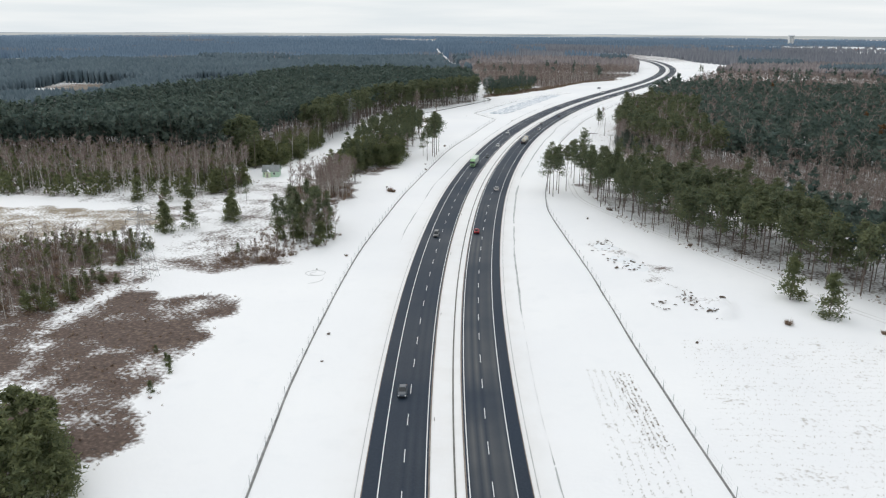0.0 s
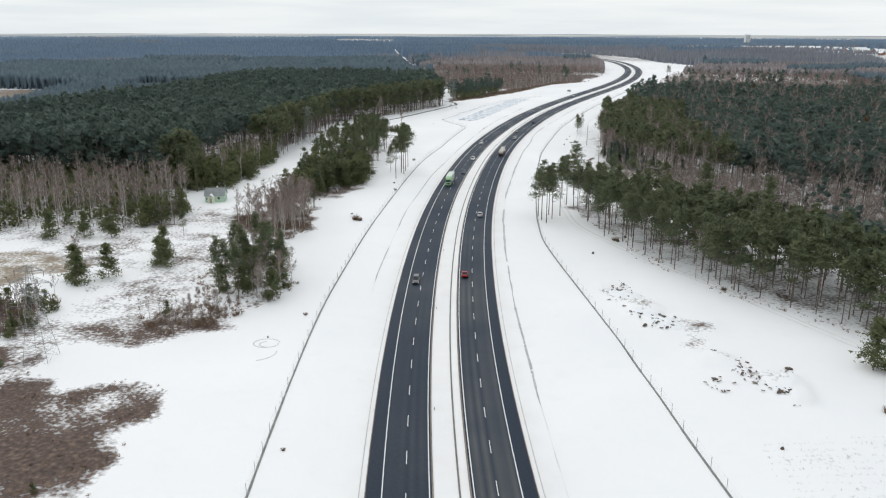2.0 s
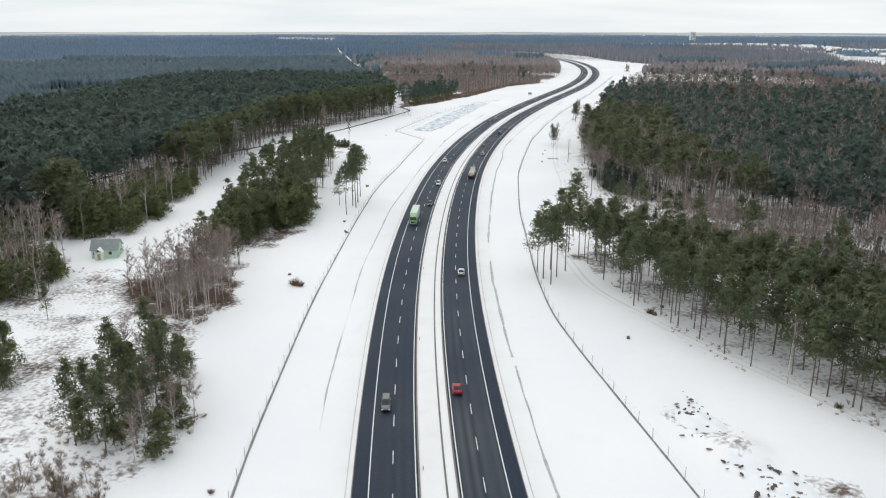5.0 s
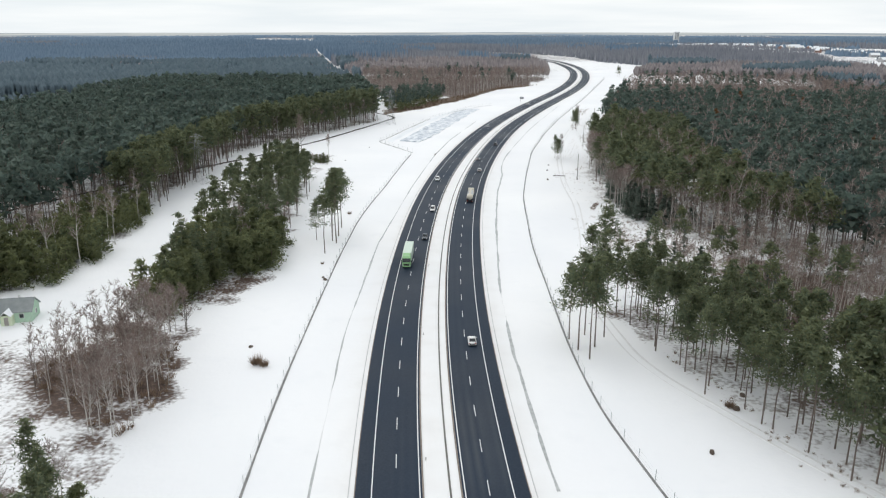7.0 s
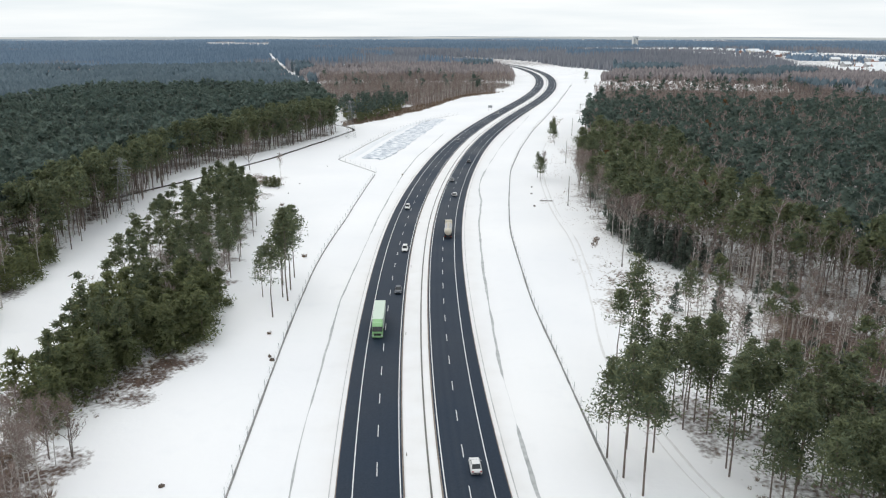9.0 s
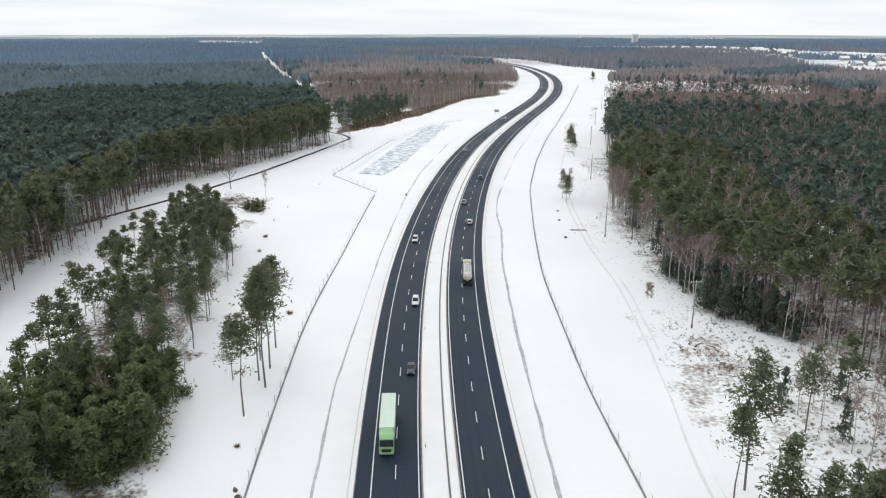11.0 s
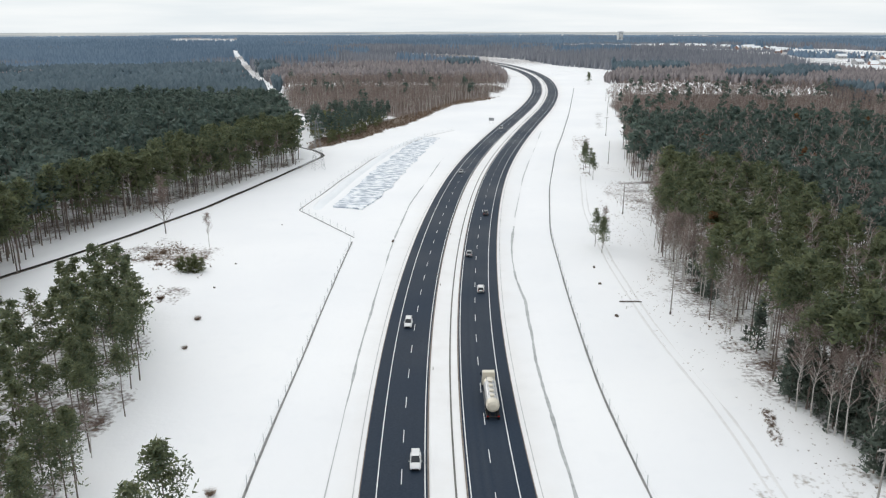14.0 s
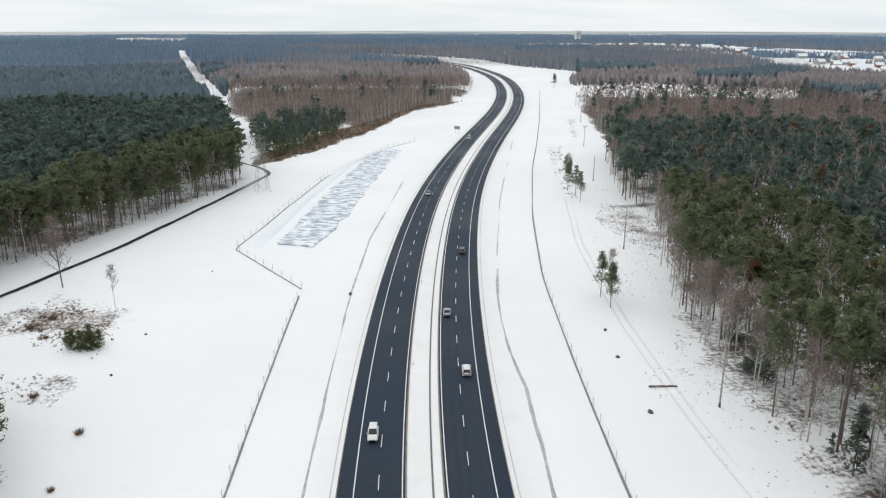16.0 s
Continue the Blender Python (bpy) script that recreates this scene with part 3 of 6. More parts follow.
def pine(rng, h, tufts, clumps, base=0.5, spread=0.13, sides=5, size=0.5):
    """Wood and needles of a Scots pine: a bare stem, a crown of flat clumps on limbs."""
    wood, pts = trunk_of(rng, h * 0.97, (0.0088 if sides > 3 else 0.0115) * h, sides, 3 if sides > 3 else 1)
    cs = []
    for i in range(clumps):
        t = rng.uniform(0, 1) ** 0.85
        z = h * (base + (0.98 - base) * t)
        reach = h * spread * (1.12 - 0.97 * t ** 1.3) * rng.uniform(0.35, 1.1)
        ang = i * 2.4 + rng.uniform(-0.5, 0.5)
        root = along_trunk(pts, h, z - 0.02 * h)
        tip = root + np.array([math.cos(ang) * reach, math.sin(ang) * reach, 0.02 * h + 0.12 * reach])
        if sides > 3 or i % 5 == 0:
            wood.append(limb(root, tip, 0.0028 * h, 0.0012 * h, 3))
        n = max(int(tufts / clumps), 2)
        c = rng.normal(size=(n, 3)) * np.array([0.052, 0.052, 0.024]) * h * (1.1 - 0.7 * t) + tip
        cs.append(c)
    for k in range(3 if sides > 3 else 1):   # dead snags below the crown
        z = h * rng.uniform(0.3, base)
        root, ang = along_trunk(pts, h, z), rng.uniform(0, 6.28)
        wood.append(limb(root, root + np.array([math.cos(ang), math.sin(ang), 0.1]) * rng.uniform(0.6, 1.6), 0.035, 0.012, 3))
    return joined(wood), rounded(rng, loose_tris(rng, np.concatenate(cs), size, 0.7, size < 0.7))


def young_pine(rng, h, tufts, sides=4, size=0.42, wide=0.30):
    """A pine or spruce still clothed to the ground, in whorls."""
    wood, pts = trunk_of(rng, h * 0.98, 0.013 * h, sides, 2, 0.01)
    cs = []
    blunt = 0.75 if wide < 0.25 else 0.42   # spruces taper, young pines stay broad
    for i in range(26):
        t = rng.uniform(0.0, 1.0) ** 1.15
        z = h * (0.08 + 0.9 * t)
        r = h * wide * (1 - t) ** blunt * rng.uniform(0.55, 1.15)
        ang = i * 2.4 + rng.uniform(-0.6, 0.6)
        tip = np.array([math.cos(ang) * r * 0.68, math.sin(ang) * r * 0.68, z + 0.1 * r]) + np.array([*along_trunk(pts, h, z)[:2], 0])
        if sides > 3:
            wood.append(limb(along_trunk(pts, h, max(z - 0.04 * h, 0.1)), tip, 0.004 * h, 0.0015 * h, 3))
        n = max(int(tufts / 26), 2)
        cs.append(rng.normal(size=(n, 3)) * np.array([0.085, 0.085, 0.05]) * h * (1.05 - 0.6 * t) * (wide / 0.3) + tip)
    k = max(int(tufts / 14), 3)
    zt = rng.uniform(0.5, 1.0, k) * h
    cs.append(np.stack([rng.normal(size=k) * 0.03 * h * (1.1 - zt / h), rng.normal(size=k) * 0.03 * h * (1.1 - zt / h), zt], 1))
    return joined(wood), rounded(rng, loose_tris(rng, np.concatenate(cs), size, 0.7, size < 0.7))


def bare_tree(rng, h, twigs, sides=5, start=0.35, spread=0.17, stems=1, thin=1.0, sprig=0.05):
    """Wood and twigs of a leafless birch or alder."""
    wood, slivers = [], []
    for s in range(stems):
        hh = h * (1 if s == 0 else rng.uniform(0.7, 0.95))
        foot = np.array([rng.normal() * 0.3, rng.normal() * 0.3, 0]) if s else np.zeros(3)
        t_w, pts = trunk_of(rng, hh, 0.0088 * hh * thin, sides, 3, 0.03)
        wood += [(v + foot, f) for v, f in t_w]
        boughs = max(int(twigs / 12 / stems), 5)
        for i in range(boughs):
            t = rng.uniform(0, 1) ** 0.8
            z = hh * (start + (0.96 - start) * t)
            root = along_trunk(pts, hh, z) + foot
            ang = i * 2.4 + rng.uniform(-0.5, 0.5)
            L = hh * spread * (1.2 - 0.8 * t) * rng.uniform(0.6, 1.25)
            tip = root + np.array([math.cos(ang) * L * 0.75, math.sin(ang) * L * 0.75, L * 0.95])
            wood.append(limb(root, tip, 0.0032 * hh * thin * (1.2 - 0.6 * t), 0.0012 * hh, 3))
            for k in range(max(int(twigs / boughs / stems), 2)):
                u = rng.uniform(0.25, 1.0)
                o = root + (tip - root) * u
                way = rng.normal(size=3) * np.array([0.6, 0.6, 0.45]) + np.array([0.2 * math.cos(ang), 0.2 * math.sin(ang), 0.55])
                way /= np.linalg.norm(way)
                slivers.append((o, o + way * rng.uniform(0.6, 1.6) * h / 14))
    o = np.array([a for a, b in slivers])
    e = np.array([b for a, b in slivers])
    side = np.cross(e - o, rng.normal(size=e.shape))
    side /= np.linalg.norm(side, axis=1)[:, None]
    wd = sprig
    v = np.stack([o - side * wd, o + side * wd, e], 1).reshape(-1, 3)
    return joined(wood), (v, np.arange(len(v)).reshape(-1, 3))


def shrub(rng, h, twigs, wide=0.03):
    """Leafless stems fanning from one foot."""
    sl = []
    for i in range(twigs):
        a = rng.uniform(0, 6.28)
        r = rng.uniform(0, 0.35) * h
        o = np.array([math.cos(a) * r, math.sin(a) * r, rng.uniform(0, 0.5) * h])
        e = o + np.array([math.cos(a + rng.normal() * 0.6) * 0.28, math.sin(a + rng.normal() * 0.6) * 0.28, rng.uniform(0.35, 0.6)]) * h
        sl.append((o * (1, 1, 0.4), e))
    o, e = np.array([a for a, b in sl]), np.array([b for a, b in sl])
    side = np.cross(e - o, rng.normal(size=e.shape))
    side /= np.linalg.norm(side, axis=1)[:, None]
    v = np.stack([o - side * wide, o + side * wide, e], 1).reshape(-1, 3)
    return v, np.arange(len(v)).reshape(-1, 3)


rng0 = np.random.RandomState(11)
KINDS = {
    # name: (variants of (wood, foliage), wood material, foliage material)
    "pine": ([pine(rng0, 20.0, 1280, 32, rng0.uniform(0.46, 0.62), size=0.38) for _ in range(6)], BARK, NEEDLES),
    "edge_pine": ([pine(rng0, 19.0, 1400, 40, rng0.uniform(0.24, 0.38), 0.135, size=0.39) for _ in range(5)], BARK, NEEDLES),
    "young_pine": ([young_pine(rng0, 9.0, 2000, size=0.34) for _ in range(4)], BARK, NEEDLES_YOUNG),
    "spruce": ([young_pine(rng0, 10.0, 1000, wide=0.2, size=0.34) for _ in range(3)], BARK, NEEDLES_SPRUCE),
    "birch": ([bare_tree(rng0, 15.0, 420, spread=0.19) for _ in range(6)], BIRCH_BARK, TWIGS),
    "alder": ([bare_tree(rng0, 13.0, 520, start=0.2, spread=0.24, stems=1 + k % 2, thin=1.2) for k in range(3)], GREY_BARK, TWIGS),
    "rust_pine": ([pine(rng0, 19.0, 700, 24, 0.45, size=0.36)], BARK, NEEDLES_RUST),
}
MIDDLING = {
    "pine": ([pine(rng0, 20.0, 450, 22, rng0.uniform(0.46, 0.62), sides=4, size=0.64) for _ in range(6)], BARK, NEEDLES),
    "edge_pine": ([pine(rng0, 19.0, 500, 26, rng0.uniform(0.24, 0.38), 0.135, sides=4, size=0.66) for _ in range(5)], BARK, NEEDLES),
    "young_pine": ([young_pine(rng0, 9.0, 520, 3, 0.52) for _ in range(4)], BARK, NEEDLES_YOUNG),
    "spruce": ([young_pine(rng0, 10.0, 420, 3, 0.5, 0.2) for _ in range(4)], BARK, NEEDLES_SPRUCE),
    "birch": ([bare_tree(rng0, 15.0, 120, 3, spread=0.19, thin=1.2, sprig=0.07) for _ in range(8)], BIRCH_BARK, TWIGS),
    "alder": ([bare_tree(rng0, 13.0, 110, 3, start=0.25, spread=0.22, thin=1.2, sprig=0.07) for _ in range(5)], GREY_BARK, TWIGS),
    "rust_pine": ([pine(rng0, 19.0, 360, 20, 0.45, sides=3, size=0.5)], BARK, NEEDLES_RUST),
}
# far pines and edge pines take the needle colour with haze painted in
SPARSE = {
    "pine": ([pine(rng0, 20.0, 70, 13, rng0.uniform(0.48, 0.6), sides=3, size=1.22) for _ in range(8)], BARK, NEEDLES_HAZED),
    "edge_pine": ([pine(rng0, 19.0, 96, 16, rng0.uniform(0.3, 0.42), 0.145, sides=3, size=1.05) for _ in range(5)], BARK, NEEDLES_HAZED),
    "young_pine": ([young_pine(rng0, 9.0, 120, 3, 0.8) for _ in range(4)], BARK, NEEDLES_YOUNG),
    "spruce": ([young_pine(rng0, 10.0, 120, 3, 0.75, 0.2) for _ in range(4)], BARK, NEEDLES_SPRUCE),
    "birch": ([bare_tree(rng0, 15.0, 48, 3, spread=0.2, thin=1.0, sprig=0.15) for _ in range(8)], BIRCH_BARK, TWIGS),
    "alder": ([bare_tree(rng0, 13.0, 48, 3, start=0.25, spread=0.22, thin=1.1, sprig=0.155) for _ in range(5)], GREY_BARK, TWIGS),
    "rust_pine": ([pine(rng0, 19.0, 90, 14, 0.45, sides=3, size=1.0)], BARK, NEEDLES_RUST),
}
TREE_LABEL = {
    "pine": "tall Scots pine with a bare reddish stem and dark crown",
    "edge_pine": "Scots pine at the wood's edge with a deep dark green crown",
    "young_pine": "bushy young pine with green needles down to the snow",
    "spruce": "slender young spruce standing in the snow",
    "birch": "leafless birch with a pale stem and reddish-brown twigs",
    "alder": "leafless spreading tree with grey bark and fine twigs",
    "rust_pine": "dying pine with rust-brown needles",
}
TREE_MESH = {}
for kind, (variants, wood_mat, leaf_mat) in KINDS.items():
    TREE_MESH[kind] = [(mesh_of(kind + "_trunk", *w, [wood_mat]), mesh_of(kind + "_crown", l[0], l[1], [leaf_mat], normals=l[2] if len(l) > 2 else None)) for w, l in variants]


def stand_tree(kind, x, y, size, turn, group="trees along the motorway", variant=None):
    """One tree as a thing of its own: trunk and crown under its foot."""
    i = int(abs(x * 7.3 + y * 3.1)) if variant is None else variant
    trunk, crown = TREE_MESH[kind][i % len(TREE_MESH[kind])]
    foot = new(kind + "_tree" if kind != "spruce" else "spruce_tree")
    foot.matrix_basis = pose(x, y, float(land(x, y)) - 0.1, 0, 0, turn) @ Matrix.Scale(size, 4)
    under("trunk", trunk, foot)
    under("crown", crown, foot)
    return tagged(foot, TREE_LABEL[kind], "tree", group)


def scatter(poly, gap, seed):
    """Uneven places in a plan area, about gap metres apart."""
    p = np.array(poly)
    x0, y0, x1, y1 = p[:, 0].min(), p[:, 1].min(), p[:, 0].max(), p[:, 1].max()
    r = np.random.RandomState(seed)
    X, Y = np.meshgrid(np.arange(x0, x1, gap), np.arange(y0, y1, gap))
    x = X.ravel() + r.uniform(-0.5, 0.5, X.size) * gap * 0.95
    y = Y.ravel() + r.uniform(-0.5, 0.5, X.size) * gap * 0.95
    k = inside(poly, x, y)
    return np.stack([x[k], y[k]], 1)


CLUMP_SOUTH = scaled([(-136, 360), (-125, 358), (-122, 384), (-111, 400), (-113, 425), (-126, 430), (-140, 422), (-140, 390)])
PLACED = []   # kind, x, y, size


def plant(poly, gap, mix, lo, hi, seed, without=None):
    r = np.random.RandomState(seed + 500)
    names, share = zip(*mix)
    share = np.array(share) / sum(share)
    p = scatter(poly, gap, seed)
    p = p[np.abs(p[:, 0] + 20) < 345]
    if without:
        p = p[~inside(without, p[:, 0], p[:, 1])]
    s = value_noise(p[:, 0], p[:, 1], 30, seed) * 0.5 + r.uniform(0, 1, len(p)) * 0.5
    pick = r.choice(len(names), len(p), p=share)
    for (x, y), k, v in zip(p, pick, s):
        PLACED.append((names[k], x, y, lo + (hi - lo) * v))


plant(WOOD_FRONT, 4.7, [("pine", 0.52), ("edge_pine", 0.44), ("birch", 0.04)], 0.72, 1.06, 1)
plant(GROVE_GAP, 3.9, [("birch", 0.76), ("alder", 0.14), ("spruce", 0.07), ("pine", 0.03)], 0.6, 1.08, 2, GAP_OPEN)
plant(scaled([(5, 425), (7, 385), (18, 376), (28, 415), (24, 440)]), 4.6, [("birch", 0.55), ("spruce", 0.2), ("pine", 0.25)], 0.55, 1.0, 22)
plant(EDGE_GAP, 4.4, [("birch", 0.75), ("pine", 0.15), ("spruce", 0.1)], 0.95, 1.4, 23)
plant(WOOD_REAR, 5.9, [("pine", 0.74), ("edge_pine", 0.12), ("birch", 0.135), ("rust_pine", 0.005)], 0.82, 1.14, 3, EDGE_EAST)
plant(WOOD_REAR, 12.5, [("birch", 1.0)], 1.2, 1.5, 24, EDGE_EAST)
plant(scaled([(4, 502), (6, 482), (9, 468), (22, 449), (32, 460), (20, 482), (15, 508)]), 3.0, [("birch", 0.5), ("spruce", 0.5)], 0.7, 1.25, 28)
plant(EDGE_NORTH, 4.4, [("birch", 0.7), ("pine", 0.3)], 1.0, 1.35, 27)
plant(EDGE_EAST, 3.7, [("birch", 0.62), ("alder", 0.06), ("spruce", 0.06), ("pine", 0.26)], 0.85, 1.35, 14)
plant(BIRCH_RIGHT, 5.4, [("birch", 0.55), ("alder", 0.42), ("pine", 0.03)], 0.7, 1.15, 4)
plant(WOOD_LEFT, 6.0, [("pine", 0.8), ("edge_pine", 0.15), ("birch", 0.05)], 0.9, 1.3, 5, FRONT_LEFT)
plant(scaled([(-177, 470), (-183, 507), (-186, 560), (-190, 612), (-184, 640), (-196, 640), (-204, 600), (-198, 507), (-194, 470)]), 4.3, [("pine", 0.6), ("edge_pine", 0.2), ("birch", 0.2)], 0.95, 1.3, 25)
plant(scaled([(-182, 372), (-262, 366), (-321, 354), (-400, 366), (-400, 392), (-310, 385), (-190, 392)]), 5.2, [("edge_pine", 0.6), ("pine", 0.4)], 1.1, 1.5, 26)
plant(EDGE_LEFT, 4.4, [("alder", 0.4), ("birch", 0.2), ("edge_pine", 0.4)], 0.9, 1.3, 19)
plant(FRONT_LEFT, 4.6, [("young_pine", 0.78), ("birch", 0.22)], 0.8, 1.25, 17)
plant(CLUMP_ROAD, 5.5, [("edge_pine", 0.5), ("pine", 0.42), ("birch", 0.08)], 0.6, 0.97, 6, CLUMP_SOUTH)
plant(CLUMP_SOUTH, 4.4, [("young_pine", 1.0)], 0.95, 1.5, 15)
plant(CLUMP_SOUTH, 9.0, [("edge_pine", 0.8), ("birch", 0.2)], 0.6, 0.85, 16)
plant(CLUMP_FIELD, 5.0, [("edge_pine", 0.62), ("birch", 0.38)], 0.58, 0.92, 7)
plant(CLUMP_FIELD, 7.0, [("young_pine", 1.0)], 0.7, 1.15, 18)
plant(BRUSH_GROVE, 3.5, [("birch", 0.85), ("alder", 0.15)], 0.55, 1.05, 8)
plant(WOOD_MIDDLE, 4.6, [("edge_pine", 0.4), ("young_pine", 0.6)], 0.5, 0.85, 9)
plant(BIRCH_MIDDLE, 5.4, [("birch", 0.55), ("alder", 0.43), ("edge_pine", 0.02)], 0.7, 1.15, 10)
plant(BIRCH_WEST, 3.9, [("birch", 0.58), ("alder", 0.10), ("young_pine", 0.32)], 0.7, 1.2, 12)
plant(BRUSH_WEST, 3.0, [("birch", 0.42), ("alder", 0.3), ("young_pine", 0.28)], 0.3, 0.72, 13)
plant(SCRUB_FIELD, 3.0, [("alder", 0.6), ("birch", 0.3), ("young_pine", 0.1)], 0.2, 0.5, 20)

# the trees that stand nearest to the road are things of their own, the rest make up the woods
PLACED.sort(key=lambda p: p[0])
px, py = np.array([p[1] for p in PLACED]), np.array([p[2] for p in PLACED])
road_gap = away(ROAD, px, py)
SINGLES = 300
rank = np.argsort(np.where((py > 150) & (py < 720), road_gap, 1e6))
single = set(rank[:SINGLES].tolist())
woods = {}
for i, (kind, x, y, s) in enumerate(PLACED):
    turn = (x * 37.7 + y * 91.3) % 360
    if i in single:
        stand_tree(kind, x, y, s, turn)
        continue
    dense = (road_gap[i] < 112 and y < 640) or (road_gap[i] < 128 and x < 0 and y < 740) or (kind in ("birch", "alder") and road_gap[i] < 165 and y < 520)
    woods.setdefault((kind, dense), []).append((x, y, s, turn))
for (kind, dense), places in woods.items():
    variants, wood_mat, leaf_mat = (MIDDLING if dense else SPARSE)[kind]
    heights = land([p[0] for p in places], [p[1] for p in places]) - 0.1
    vs, fs, ns, slots, n = [], [], [], [], 0
    leafy = len(variants[0][1]) > 2
    for k, (x, y, s, turn) in enumerate(places):
        w, l = variants[(k * 7 + int(turn)) % len(variants)]
        h = heights[k]
        c, d = math.cos(radians(turn)) * s, math.sin(radians(turn)) * s
        for slot, (v, f, *m) in enumerate((w, l)):
            vs.append(np.stack([v[:, 0] * c - v[:, 1] * d + x, v[:, 0] * d + v[:, 1] * c + y, v[:, 2] * s + h], 1))
            fs.append(f + n)
            slots.append(np.full(len(f), slot))
            if leafy:   # stems keep their own normals
                ns.append(np.stack([(m[0][:, 0] * c - m[0][:, 1] * d) / s, (m[0][:, 0] * d + m[0][:, 1] * c) / s, m[0][:, 2]], 1) if m else np.zeros(v.shape))
            n += len(v)
    ob = new(kind + "_wood", mesh_of(kind + "_wood", np.concatenate(vs), np.concatenate(fs), [wood_mat, leaf_mat], np.concatenate(slots), normals=np.concatenate(ns) if leafy else None))
    tagged(ob, {"birch": "stand of leafless birches with brown twigs", "alder": "stand of bare grey-barked trees"}.get(kind, "dense dark green conifer wood on snowy ground"), "wood", kind="stuff")

# single trees in the open
for kind, x, y, s in [("edge_pine", -26, 349, 0.98), ("pine", -24.5, 343, 1.12), ("pine", -22.5, 338, 1.05), ("edge_pine", -20.5, 345, 1.1), ("pine", -17.5, 351, 1.0), ("pine", -22, 352, 0.95),
                      ("edge_pine", -15, 372, 1.05), ("pine", -12, 392, 1.15), ("pine", -17, 384, 0.9),
                      ("pine", -98.5, 416, 1.0), ("pine", -97, 428, 1.22), ("pine", -99, 431, 1.05), ("pine", -98, 437, 1.15), ("pine", -99, 448, 1.05), ("edge_pine", -104.5, 431, 0.72), ("pine", -101, 441, 0.9),
                      ("young_pine", 52.5, 218, 1.3), ("young_pine", 59.7, 206, 1.25),
                      ("edge_pine", -8, 601, 0.6), ("edge_pine", -6.5, 606, 0.55), ("edge_pine", -8.5, 609, 0.65), ("birch", -5, 611, 0.8),
                      ("edge_pine", 15.3, 722, 0.65), ("edge_pine", 16, 733, 0.7), ("edge_pine", 15.5, 745, 0.62), ("edge_pine", 18, 752, 0.66), ("birch", 20, 763, 0.9), ("edge_pine", 22, 775, 0.55),
                      ("edge_pine", 136, 1306, 0.8), ("edge_pine", 141, 1322, 0.7),
                      ("young_pine", -84, 93, 1.35), ("young_pine", -91, 98, 1.5), ("young_pine", -80, 90, 1.0), ("young_pine", -97, 101, 1.4), ("edge_pine", -103, 96, 0.75), ("young_pine", -88, 88, 1.55), ("young_pine", -87, 96, 1.3), ("young_pine", -94, 92, 1.6), ("young_pine", -100, 90, 1.5), ("young_pine", -93, 104, 1.1), ("young_pine", -82, 87, 1.4),
                      ("young_pine", -158, 246, 1.15), ("young_pine", -155, 243, 1.05), ("young_pine", -150, 250, 1.1), ("young_pine", -141, 264, 1.0), ("young_pine", -138, 262, 0.95),
                      ("alder", -157, 629, 1.45), ("birch", -137, 611, 0.72), ("alder", -168, 262, 0.7), ("young_pine", -144, 272, 1.1), ("edge_pine", -151, 299, 0.5), ("young_pine", -175, 292, 1.1), ("young_pine", -184, 290, 1.0), ("young_pine", -196, 288, 1.1)]:
    stand_tree(kind, K * x, K * y, s, (x * 53 + y * 17) % 360, "single trees in the open")

# ---------------------------------------------------------------- distant woods
OPEN_FAR = [scaled(p) for p in (
    [(-160, 800), (-60, 1000), (-20, 1130), (40, 1274), (45, 1480), (38, 1600), (18, 1800), (-40, 2060), (-200, 2330), (-180, 2400), (40, 2180), (140, 1950), (170, 1750), (230, 1620), (240, 1540), (165, 1346), (112, 1110), (100, 1000), (60, 800)],
    [(180, 1290), (300, 1310), (460, 1180), (420, 1100), (290, 1190), (190, 1200)],
    [(-930, 3080), (-700, 3110), (-930, 4200), (-1260, 4200)])] + [CLEARING, CLEARING_WEST]
VILLAGE = scaled([(330, 2850), (1000, 2600), (1350, 1750), (1200, 1330), (600, 1400), (560, 1600), (640, 1900), (520, 2300)])
NEAR_BOX = scaled([(-391, -50), (348, -50), (348, 1180), (290, 1180), (290, 1330), (-230, 1330), (-200, 990), (-391, 990)])


